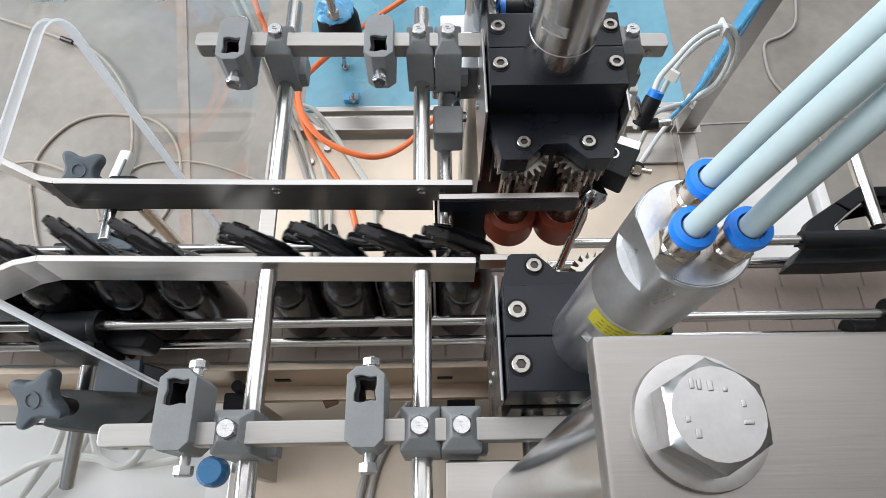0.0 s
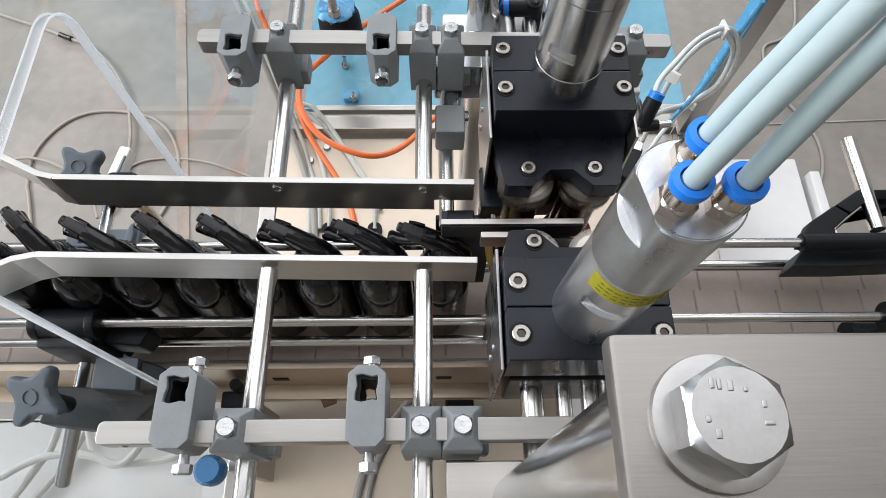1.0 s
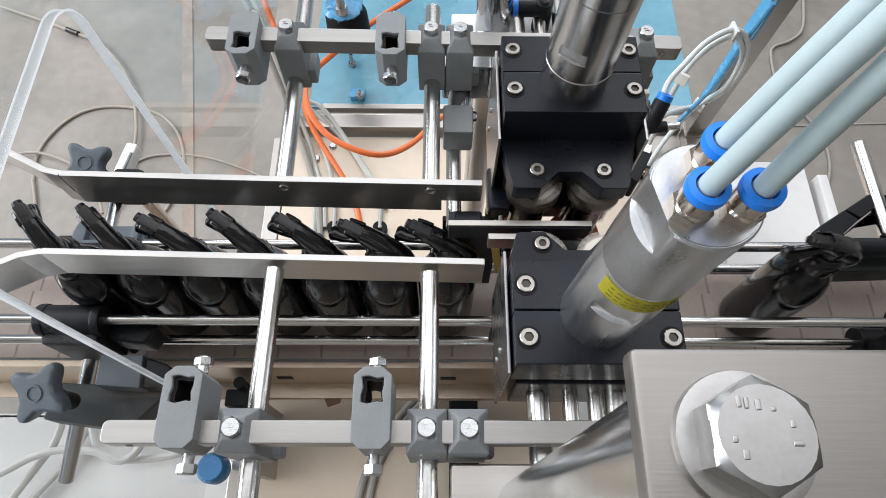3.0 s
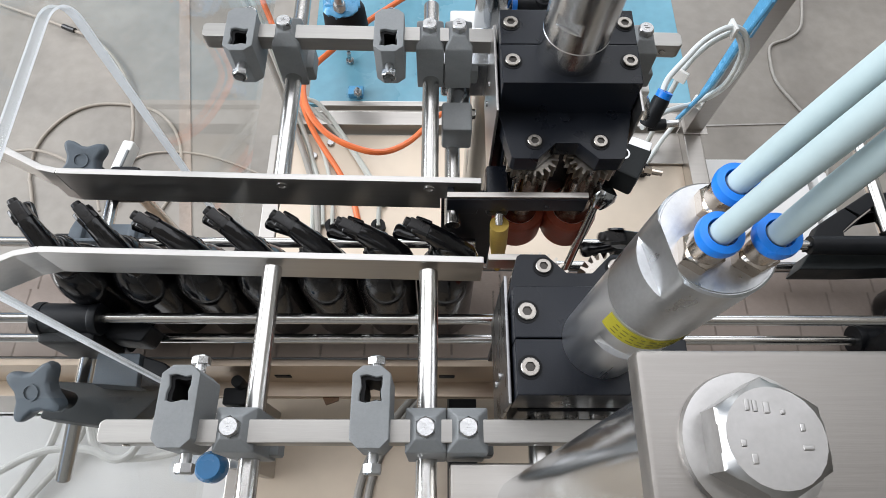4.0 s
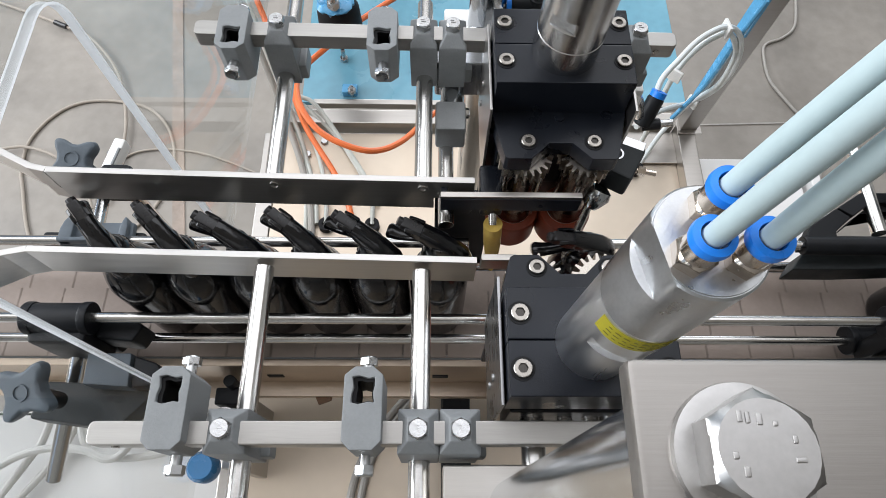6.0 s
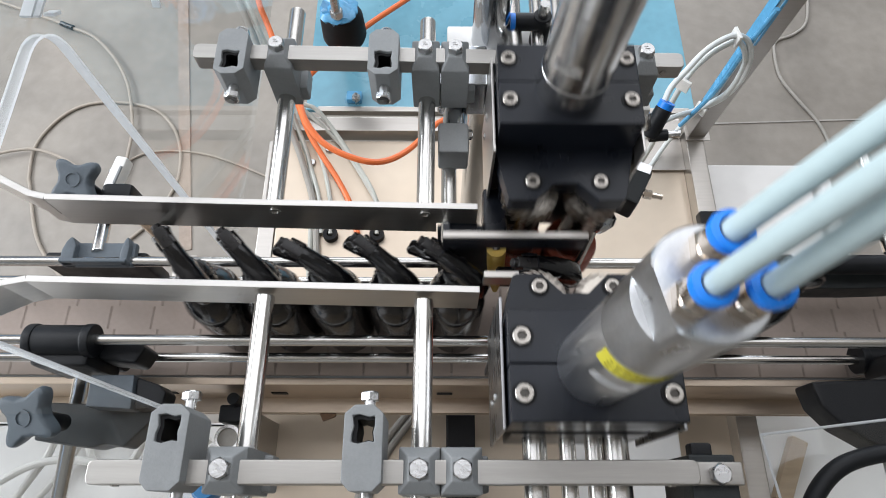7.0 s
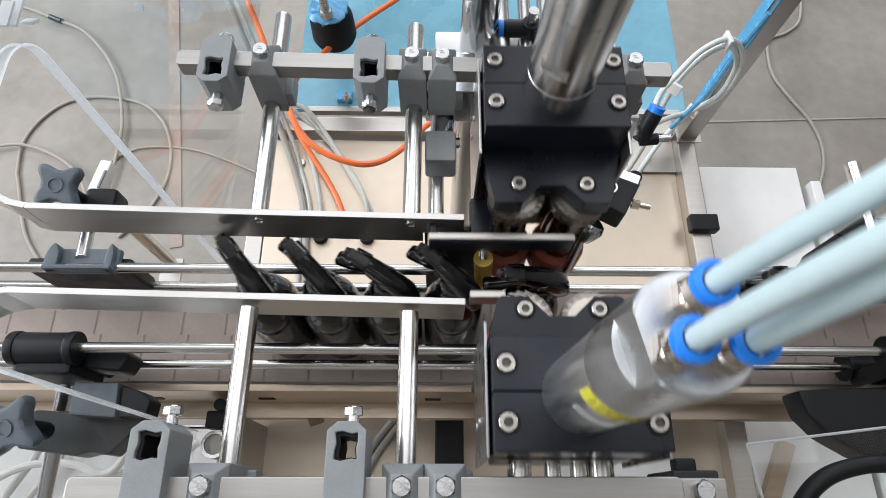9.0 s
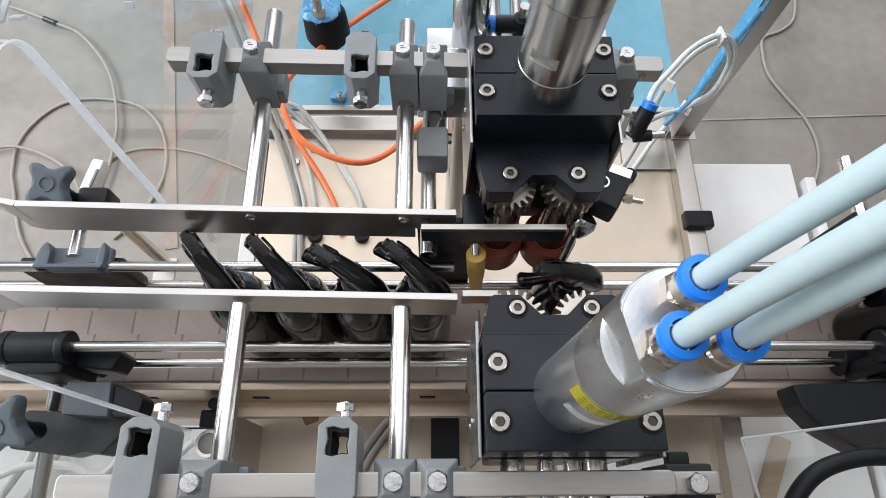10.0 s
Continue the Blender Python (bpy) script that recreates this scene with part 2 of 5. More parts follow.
def rod(p0, p1, r, seg=24, bevel=0.0, bm=None, r2=None):
    p0, p1 = Vector(p0), Vector(p1)
    b = bmesh.new()
    d = (p1 - p0).length
    bmesh.ops.create_cone(b, cap_ends=True, segments=seg, radius1=r, radius2=r if r2 is None else r2, depth=d)
    if bevel:
        bevelled(b, [e for e in b.edges if len(e.link_faces) == 2 and e.calc_face_angle(0) > 1.0], bevel)
    m = Matrix.Translation((p0 + p1) / 2) @ (p1 - p0).to_track_quat("Z", "Y").to_matrix().to_4x4()
    bmesh.ops.transform(b, matrix=m, verts=b.verts)
    return joined(bm, b)


def ring(p0, p1, r, hole, seg=24, bm=None):
    """A tube with walls from p0 to p1."""
    return turned([(hole, 0), (r, 0), (r, (Vector(p1) - Vector(p0)).length), (hole, (Vector(p1) - Vector(p0)).length)], p0, p1, seg, True, bm)


def turned(profile, p0=(0, 0, 0), p1=(0, 0, 1), seg=28, closed=False, bm=None):
    """A lathe body: profile rows (radius, height along p0 > p1)."""
    b = bmesh.new()
    rows = []
    for r, h in profile:
        rows.append([b.verts.new((r * math.cos(2 * math.pi * i / seg), r * math.sin(2 * math.pi * i / seg), h)) for i in range(seg)])
    pairs = list(zip(rows, rows[1:]))
    if closed:
        pairs.append((rows[-1], rows[0]))
    for a, c in pairs:
        for i in range(seg):
            b.faces.new((a[i], a[(i + 1) % seg], c[(i + 1) % seg], c[i]))
    if not closed:
        b.faces.new(rows[0][::-1])
        b.faces.new(rows[-1])
    bmesh.ops.recalc_face_normals(b, faces=b.faces)
    p0, p1 = Vector(p0), Vector(p1)
    bmesh.ops.transform(b, matrix=Matrix.Translation(p0) @ (p1 - p0).to_track_quat("Z", "Y").to_matrix().to_4x4(), verts=b.verts)
    return joined(bm, b)


def prism(points, z0, z1, bevel=0.0008, bm=None, holes=()):
    """An upright prism over a polygon in plan."""
    b = bmesh.new()
    low = [b.verts.new((x, y, z0)) for x, y in points]
    f = b.faces.new(low)
    r = bmesh.ops.extrude_face_region(b, geom=[f])
    bmesh.ops.translate(b, verts=[v for v in r["geom"] if isinstance(v, bmesh.types.BMVert)], vec=(0, 0, z1 - z0))
    bmesh.ops.recalc_face_normals(b, faces=b.faces)
    bevelled(b, b.edges[:], bevel)
    return joined(bm, b)


def curve_points(points, n=10):
    """Smooth (Catmull-Rom) points through the given ones."""
    p = [Vector(q) for q in points]
    p = [2 * p[0] - p[1]] + p + [2 * p[-1] - p[-2]]
    out = []
    for a, b, c, d in zip(p, p[1:], p[2:], p[3:]):
        for i in range(n):
            t = i / n
            out.append(0.5 * ((2 * b) + (c - a) * t + (2 * a - 5 * b + 4 * c - d) * t * t + (3 * b - a - 3 * c + d) * t ** 3))
    out.append(p[-2])
    return out


def hose(points, r, seg=12, n=10, bm=None, radii=None):
    """A round cable or hose swept along a smooth line."""
    pts = curve_points(points, n)
    b = bmesh.new()
    side = Vector((0.3, 0.5, 0.81))
    rows = []
    for i, p in enumerate(pts):
        d = (pts[min(i + 1, len(pts) - 1)] - pts[max(i - 1, 0)]).normalized()
        side = (side - d * side.dot(d)).normalized()
        up = d.cross(side)
        rr = r if radii is None else radii(i / (len(pts) - 1))
        rows.append([b.verts.new(p + rr * (math.cos(2 * math.pi * k / seg) * side + math.sin(2 * math.pi * k / seg) * up)) for k in range(seg)])
    for a, c in zip(rows, rows[1:]):
        for k in range(seg):
            b.faces.new((a[k], a[(k + 1) % seg], c[(k + 1) % seg], c[k]))
    b.faces.new(rows[0][::-1])
    b.faces.new(rows[-1])
    bmesh.ops.recalc_face_normals(b, faces=b.faces)
    return joined(bm, b)


def hexagon(p, axis, across, height, bm=None):
    """A chamfered hexagon head standing at p along axis."""
    p, axis = Vector(p), Vector(axis).normalized()
    b = bmesh.new()
    rows = []
    def corner(k, f):
        a = math.pi / 12 * k
        hexr = across / 2 / math.cos((a + math.pi / 6) % (math.pi / 3) - math.pi / 6)
        rr = hexr if f is None else min(hexr, f)
        return rr * math.cos(a), rr * math.sin(a)
    for f, h in ((across * 0.55, 0), (None, height * 0.06), (None, height * 0.80), (across * 0.53, height * 0.87), (across * 0.465, height)):
        rows.append([b.verts.new((*corner(k, f), h)) for k in range(24)])
    for a, c in zip(rows, rows[1:]):
        for i in range(24):
            b.faces.new((a[i], a[(i + 1) % 24], c[(i + 1) % 24], c[i]))
    b.faces.new(rows[0][::-1])
    b.faces.new(rows[-1])
    bmesh.ops.transform(b, matrix=Matrix.Translation(p) @ axis.to_track_quat("Z", "Y").to_matrix().to_4x4(), verts=b.verts)
    return joined(bm, b)


def screw(parent, p, r, height, label="", axis=(0, 0, 1)):
    """A cap screw; a dark plug of its own stands in for the socket's shade."""
    ob = part("cap_screw", socket_screw(p, r, height, axis=axis), SCREWSTEEL, parent, label)
    q = Vector(p) + Vector(axis).normalized() * height * 0.3
    part("socket", hexagon(q, axis, r * 0.95, height * 0.22), SOCKETSHADE, ob)
    return ob


def socket_screw(p, r=0.0062, height=0.004, bm=None, axis=(0, 0, 1)):
    """A cap screw head with its hexagon socket; p is the middle of its seat."""
    b = bmesh.new()
    seg = 18
    prof = [(r, 0), (r, height * 0.85), (r * 0.92, height)]
    rows = [[b.verts.new((rr * math.cos(2 * math.pi * i / seg), rr * math.sin(2 * math.pi * i / seg), h)) for i in range(seg)] for rr, h in prof]
    hr = r * 0.55
    hexrow = [b.verts.new((hr * math.cos(2 * math.pi * i / seg) * (1 if i % 3 == 0 else 0.92), hr * math.sin(2 * math.pi * i / seg) * (1 if i % 3 == 0 else 0.92), height)) for i in range(seg)]
    deep = [b.verts.new((v.co.x * 0.95, v.co.y * 0.95, height * 0.25)) for v in hexrow]
    for a, c in ((rows[0], rows[1]), (rows[1], rows[2]), (rows[2], hexrow), (hexrow, deep)):
        for i in range(seg):
            b.faces.new((a[i], a[(i + 1) % seg], c[(i + 1) % seg], c[i]))
    b.faces.new(deep)
    bmesh.ops.recalc_face_normals(b, faces=b.faces)
    bmesh.ops.transform(b, matrix=Matrix.Translation(Vector(p)) @ Vector(axis).to_track_quat("Z", "Y").to_matrix().to_4x4(), verts=b.verts)
    return joined(bm, b)


# ---------------------------------------------------------------- the hall
solid("ground", box(0, 0.6, FLOOR - 0.05, 14, 14, 0.1, 0), CONCRETE, "worn grey-beige concrete hall floor", "floor", kind="structure")
for nm, c, s in (("wall_east", (5.6, 0.6, (FLOOR + 4.9) / 2), (0.2, 12.4, 4.9 - FLOOR)), ("wall_south", (0, -5.6, (FLOOR + 4.9) / 2), (11.0, 0.2, 4.9 - FLOOR))):
    solid(nm, box(*c, *s, 0), WALLPAINT, "grey painted hall wall", "wall", kind="structure")
for nm, axis in (("wall_west", "x"), ("wall_north", "y")):
    # two strips of wall with the window band left open between them
    at, mid, long = (-5.6, 0.6, 12.4) if axis == "x" else (6.8, 0.0, 11.0)
    b = None
    for z0, z1 in ((FLOOR, 0.8), (3.4, 4.9)):
        c, s = ((at, mid, (z0 + z1) / 2), (0.2, long, z1 - z0)) if axis == "x" else ((mid, at, (z0 + z1) / 2), (long, 0.2, z1 - z0))
        b = box(*c, *s, 0, b)
    solid(nm, b, WALLPAINT, "grey painted hall wall with a window band", "wall", kind="structure")
b = None
for x0, x1, y0, y1 in ((-5.7, 5.7, -5.7, 0.15), (-5.7, 5.7, 5.15, 6.9), (-5.7, -4.65, 0.15, 5.15), (3.45, 5.7, 0.15, 5.15)):
    b = box((x0 + x1) / 2, (y0 + y1) / 2, 4.95, x1 - x0, y1 - y0, 0.1, 0, b)
solid("ceiling", b, CEILPAINT, "grey hall roof with a skylight opening", "ceiling", kind="structure")
solid("floor_marking", box(-0.971, 1.459, FLOOR + 0.0022, 0.040, 1.69, 0.004, 0, turn=Matrix.Rotation(0.172, 4, "Z")), ORANGEPAINT, "faded orange line painted on the concrete", "marking", kind="structure")
solid("floor_joint", box(2.6, 1.20, FLOOR + 0.002, 3.3, 0.006, 0.004, 0, turn=Matrix.Rotation(0.04, 4, "Z")), JOINTFILL, "pale filled joint in the concrete floor", "joint", kind="structure")

# ---------------------------------------------------------------- machine frame and deck
frame_thing = thing("machine", (0.1, 0.1, FLOOR), "stainless machine frame with a plate deck", "machine frame")
DZ = -0.58
part("deck_plate", box(0.095, -0.03, DZ - 0.004, 0.76, 1.04, 0.008, 0.001), DECK, frame_thing, "warm-toned stainless deck plate")
part("edge_tube", box(0.492, -0.01, DZ + 0.004, 0.034, 1.02, 0.05, 0.003), STEEL, frame_thing)
part("edge_tube", box(-0.302, -0.03, DZ - 0.02, 0.03, 1.04, 0.04, 0.003), STEEL, frame_thing)
part("cross_tube", box(0.09, 0.515, DZ + 0.004, 0.77, 0.032, 0.036, 0.003), STEEL, frame_thing)
for x in (-0.285, 0.475):
    for y in (-0.52, 0.5):
        part("frame_leg", box(x, y, (DZ - 0.03 + FLOOR) / 2, 0.036, 0.036, DZ - 0.03 - FLOOR, 0.002), STEEL, frame_thing)
part("tube_clip", box(0.494, 0.305, DZ + 0.035, 0.05, 0.032, 0.022, 0.004), BLACKNYLON, frame_thing, "black plastic clip on the tube")
for x in (-0.183, -0.100):
    part("grommet", ring((x, 0.288, DZ), (x, 0.288, DZ + 0.014), 0.013, 0.006), DARKVOID, frame_thing, "black rubber grommet in the deck")
for x, y in ((-0.23, 0.44), (0.44, 0.46), (-0.2, 0.47)):
    part("deck_screw", hexagon((x, y, DZ), (0, 0, 1), 0.013, 0.006), ZINC, frame_thing)
part("frame_gusset", box(0.43, 0.46, DZ + 0.004, 0.09, 0.07, 0.006, 0.001), STEEL, frame_thing)

# blue filmed panel behind the deck, still in its protective film
cover = thing("filmed_panel", (0.12, 0.9, DZ), "steel panel still covered in blue protective film", "panel")
part("panel_sheet", box(0.130, 0.93, DZ + 0.012, 0.758, 0.76, 0.01, 0.002), BLUEFILM, cover)
part("panel_lip", box(0.135, 0.548, DZ + 0.016, 0.72, 0.012, 0.016, 0.002), STEEL, cover)
for x, y in ((-0.155, 0.575), (0.3, 0.58)):
    part("film_tab", box(x, y, DZ + 0.024, 0.03, 0.022, 0.014, 0.003), BLUESCRAP, cover, "crumpled scrap of blue film")
for x, y in ((-0.150, 0.566), (-0.172, 0.655), (0.36, 0.60)):
    part("panel_nut", hexagon((x, y, DZ + 0.030 if y < 0.57 else DZ + 0.017), (0, 0, 1), 0.015, 0.009, rod((x, y, DZ + 0.012), (x, y, DZ + 0.045), 0.0042, 12)), ZINC, cover, "zinc nut on a stud through the film")
gpost = thing("guard_post", (0.50, 0.50, DZ), "upright square steel guard post with peeling blue film", "post")
lean = Matrix.Rotation(0.028, 4, "Y")
part("post_tube", box(0.510, 0.4985, -0.03, 0.032, 0.031, 1.06, 0.002, turn=lean), PLATE, gpost)
for z0, z1, w, y in ((-0.20, 0.50, 0.027, 0.498), (-0.33, -0.20, 0.021, 0.501), (-0.47, -0.33, 0.012, 0.504)):
    zc = (z0 + z1) / 2
    part("film_strip", box(0.509 - 0.0158 + 0.028 * (zc + 0.03), y, zc, 0.0016, w, z1 - z0 - 0.002, 0.0004, turn=lean), BLUESCRAP, gpost, "strip of blue protective film")
for z0, z1, w in ((-0.12, 0.50, 0.007), (-0.30, -0.12, 0.004)):
    zc = (z0 + z1) / 2
    part("film_edge", box(0.509 - 0.0148 + w / 2 + 0.028 * (zc + 0.03), 0.4822, zc, w, 0.0016, z1 - z0, 0.0004, turn=lean), BLUESCRAP, gpost, "torn edge of blue film")
part("foot_plate", box(0.497, 0.498, DZ + 0.031, 0.046, 0.046, 0.004, 0.001), STEEL, gpost)

foot = thing("rubber_foot", (-0.155, 0.6, -0.36), "black rubber foot with a steel stud and blue film", "machine foot")
part("pad", turned([(0.034, 0), (0.038, 0.01), (0.036, 0.05), (0.022, 0.075)], (-0.155, 0.60, -0.42), (-0.155, 0.60, 0), 28), DARKVOID, foot)
part("stud", rod((-0.155, 0.57, -0.34), (-0.155, 0.57, -0.28), 0.007), ZINC, foot)
part("nut", hexagon((-0.155, 0.57, -0.335), (0, 0, 1), 0.019, 0.012), ZINC, foot)
rng = random.Random(5)
bm = turned([(0.022, 0.002), (0.030, 0.004), (0.032, 0.010), (0.027, 0.014), (0.018, 0.012), (0.011, 0.018)], (-0.155, 0.590, -0.352), (-0.157, 0.585, 0), 26)
for v in bm.verts:
    v.co += Vector((rng.uniform(-1, 1), rng.uniform(-1, 1), rng.uniform(-1, 1))) * 0.0030
part("film_scrap", bm, BLUESCRAP, foot, "crumpled blue film round the stud", 60)
part("column", rod((-0.199, 0.79, DZ + 0.017), (-0.155, 0.603, -0.40), 0.016), DARKVOID, foot)

# white sheet-metal cabinet beside the deck
cab = thing("control_cabinet", (0.64, 0.1, FLOOR), "white painted sheet-metal cabinet", "cabinet")
part("body", box(0.630, 0.0925, (DZ - 0.03 + FLOOR) / 2, 0.20, 0.735, DZ - 0.03 - FLOOR, 0.004), WHITEPAINT, cab)
# solid dark strip stands in for the shadow behind the door edge
part("door_gap_shade", box(0.7365, 0.0925, (DZ - 0.06 + FLOOR) / 2, 0.013, 0.70, DZ - 0.06 - FLOOR, 0.001), DARKVOID, cab, "dark filler for the shade in the door gap")
part("door_edge", box(0.7535, 0.075, (DZ - 0.02 + FLOOR) / 2, 0.020, 0.70, DZ - 0.02 - FLOOR, 0.003), WHITEPAINT, cab, "white edge of the cabinet door")
solid("wood_block", box(0.570, -0.106, DZ - 0.021, 0.026, 0.105, 0.018, 0.002, turn=Matrix.Rotation(-0.47, 4, "Z")), WOOD, "bare wooden wedge lying on the white cabinet", "wood block")

# ---------------------------------------------------------------- conveyor
conv = thing("conveyor", (0, MIDY, FLOOR), "stainless conveyor frame with round guide rails", "conveyor")
for y, s in ((MIDY - 0.0645, -1), (MIDY + 0.0645, 1)):
    part("side_profile", box(0.05, y, BELT - 0.043, 6.2, 0.009, 0.09, 0.0015), WARMSTEEL, conv)
    part("side_flange", box(0.05, y + s * 0.014, BELT - 0.088, 6.2, 0.02, 0.004, 0.001), WARMSTEEL, conv)
    part("wear_strip", box(0.05, y - s * 0.008, BELT - 0.008, 6.2, 0.007, 0.010, 0.001), GREYPLASTIC, conv)
part("bed_plate", box(0.05, MIDY, BELT - 0.05, 6.2, 0.118, 0.004, 0), SMOKE, conv)
for x in (-1.6, 1.6):
    part("conveyor_leg", box(x, MIDY, (BELT - 0.092 + FLOOR) / 2, 0.05, 0.10, BELT - 0.092 - FLOOR, 0.003), STEEL, conv)
# dark tabs on the uncut profile stand in for the slots' shade
for x in (-0.33, -0.19, 0.02):
    part("side_slot", box(x, MIDY - 0.0692, BELT - 0.05, 0.02, 0.002, 0.012, 0.0004), DARKVOID, conv)
# brown piece laid on the flange where it is cut out
part("side_notch", prism([(-0.150, -0.040), (-0.120, -0.040), (-0.124, -0.054), (-0.140, -0.060)], -0.4062, -0.4012, 0.0005), CUTBROWN, conv, "dark brown piece for a cutout in the conveyor flange")
part("under_shelf", box(0.05, -0.040, -0.404, 1.10, 0.022, 0.004, 0.001), WARMSTEEL, conv, "steel shelf along the conveyor side")
RODS = [(-0.003, -0.205, -1.6, 1.6), (-0.005, -0.276, -1.6, 1.6), (0.086, -0.203, -1.6, 0.05), (0.086, -0.203, 0.165, 1.6), (0.09, -0.276, -1.6, 1.6)]
for y, z, x0, x1 in RODS:
    part("guide_rod", rod((x0, y, z), (x1, y, z), 0.0058, 20, 0.001), CHROME, conv)

PITCH = 0.0535
belt_thing = thing("conveyor_belt", (0, MIDY, BELT), "worn beige plastic slat belt", "conveyor belt")
def belt_link():
    h, w = 0.057, PITCH
    ys = [-h, -0.030, -0.030, 0.0, 0.0, 0.030, 0.030, h]
    dx = [0, 0, 0.009, 0.009, 0, 0, 0.009, 0.009]
    right = [(w / 2 - 0.0006 + d - 0.005, y) for d, y in zip(dx, ys)]
    left = [(-w / 2 + 0.0006 + d - 0.005, y) for d, y in zip(dx, ys)]
    return prism(right + left[::-1], -0.005, 0.0, 0.0)
first = None
LINKS = 74
for i in range(LINKS):
    if first is None:
        bm = belt_link()
        bmesh.ops.translate(bm, verts=bm.verts, vec=(0, MIDY, BELT))
        first = part("slat", bm, BELTPLASTIC, belt_thing, smooth=0)
        link = first
    else:
        link = new("slat", first.data)
        link.parent = belt_thing
    link.location = (-3.05 + i * PITCH, 0, 0)

# ---------------------------------------------------------------- guide rail plates
def flare(pts, z0, z1, thick):
    """A bent flat bar standing on edge along a line in plan."""
    n = []
    for i, p in enumerate(pts):
        a, c = Vector(pts[max(i - 1, 0)]), Vector(pts[min(i + 1, len(pts) - 1)])
        d = (c - a).normalized()
        n.append(Vector((-d.y, d.x)) * thick / 2)
    outline = [Vector(p) + q for p, q in zip(pts, n)] + [Vector(p) - q for p, q in zip(pts, n)][::-1]
    return prism([tuple(v) for v in outline], z0, z1, 0.0007)


def rail_plate(name, pts, z0, z1, thick, label):
    t = thing(name, (pts[0][0], pts[0][1], z0), label, "guide rail", "rails along the bottles")
    return t, flare(pts, z0, z1, thick)


t, bm = rail_plate("guide_rail", [(0.047, 0.0), (-0.15, 0.004), (-0.333, 0.008)], -0.092, -0.048, 0.006, "brushed steel guide rail with a flared end")
part("rail_bar", bm, RAIL, t)
part("flared_end", flare([(-0.333, 0.008), (-0.352, 0.004), (-0.43, -0.035)], -0.092, -0.048, 0.006), RAIL, t)
t, bm = rail_plate("guide_rail", [(0.047, 0.0775), (-0.15, 0.081), (-0.337, 0.0855)], -0.078, -0.048, 0.006, "brushed steel guide rail with a flared end and countersunk screws")
part("rail_bar", bm, RAIL, t)
part("flared_end", flare([(-0.337, 0.0855), (-0.352, 0.089), (-0.44, 0.133)], -0.078, -0.048, 0.006), RAIL, t)
part("rail_skirt", prism([(0.01, 0.0755), (-0.337, 0.0827), (-0.352, 0.0862), (-0.352, 0.091), (-0.337, 0.088), (0.01, 0.0815)], -0.098, -0.078, 0.0005), RAIL, t)
for x in (-0.135, 0.0):
    part("countersunk_screw", ring((x, 0.0757 - 0.019 * x, -0.060), (x, 0.0742 - 0.019 * x, -0.060), 0.0050, 0.0032), RAIL, t)

# ---------------------------------------------------------------- cross bars, rods and clamps
def square_bar(y0, y1, x0, x1):
    t = thing("support_bar", ((x0 + x1) / 2, (y0 + y1) / 2, -0.028), "square brushed steel bar with rounded ends", "support bar", "bars beside the conveyor")
    r, hw = 0.0045, 0.00825
    out = []
    for ex, ey, a0 in ((x1, y1, -90), (x1, y1, 0), (x0, y0, 90), (x0, y0, 180)):
        sx, sy = (1 if ex == x1 else -1), (1 if a0 in (0, 90) else -1)
        for k in range(5):
            b_ = radians(a0 + 22.5 * k)
            out.append((ex - sx * r + r * math.cos(b_), ey + sy * (hw - r) + r * math.sin(b_)))
    part("bar", prism(out, -0.02875, -0.01225, 0.0012), BARSTEEL, t)
    for x in (x0 + 0.018, x1 - 0.018):
        part("grub_screw", rod((x, (y0 if x < 0 else y1) - 0.0078, -0.0205), (x, (y0 if x < 0 else y1) - 0.0092, -0.0205), 0.0028, 14, 0.0003), SCREWSTEEL, t)

square_bar(-0.1465, -0.1455, -0.229, 0.194)
square_bar(0.2185, 0.2105, -0.214, 0.236)

def stay_rod(x, y0, y1, z=-0.062, r=0.0082):
    t = thing("stay_rod", (x, (y0 + y1) / 2, z - r), "polished round steel stay rod", "rod", "rods holding the guide rails")
    part("shaft", rod((x, y0, z), (x, y1, z), r, 32, 0.001), CHROME, t)

stay_rod(-0.135, -0.36, -0.002)
stay_rod(0.0, -0.36, -0.005)
stay_rod(-0.137, 0.0855, 0.312)
stay_rod(0.0, 0.083, 0.300)

def cross_clamp(x, y, label="grey nylon cross clamp with a zinc hexagon bolt", d=0.0158, w=0.0148, z0=-0.082):
    """Block that joins the bar to the rod under it; bolt on top."""
    t = thing("cross_clamp", (x, y, z0), label, "clamp", "clamps on the bars")
    b = bmesh.new()
    rows = []
    for f, z in ((1, z0), (1, -0.022), (0.98, -0.017), (0.50, -0.0075)):
        rows.append([b.verts.new((x + sx * w * f, y + sy * d * f, z)) for sx, sy in ((-1, -1), (1, -1), (1, 1), (-1, 1))])
    for a, c in zip(rows, rows[1:]):
        for i in range(4):
            b.faces.new((a[i], a[(i + 1) % 4], c[(i + 1) % 4], c[i]))
    b.faces.new(rows[0][::-1])
    b.faces.new(rows[-1])
    bmesh.ops.recalc_face_normals(b, faces=b.faces)
    bevelled(b, b.edges[:], 0.0012)
    part("block", b, GREYPLASTIC, t)
    part("collar", box(x + 0.004, y, z0 + 0.0115, 2 * w + 0.0064, 0.027, 0.020, 0.002), GREYPLASTIC, t)
    h = part("bolt", hexagon((x, y, -0.0078), (0, 0, 1), 0.013, 0.0068), ZINC, t, "zinc-plated hexagon bolt")
    marks = box(x, y, -0.0008, 0.0044, 0.0009, 0.0006, 0)
    marks = box(x - 0.001, y + 0.0022, -0.0008, 0.0034, 0.0008, 0.0006, 0, marks)
    part("head_mark", marks, ZINC, h)
    return t

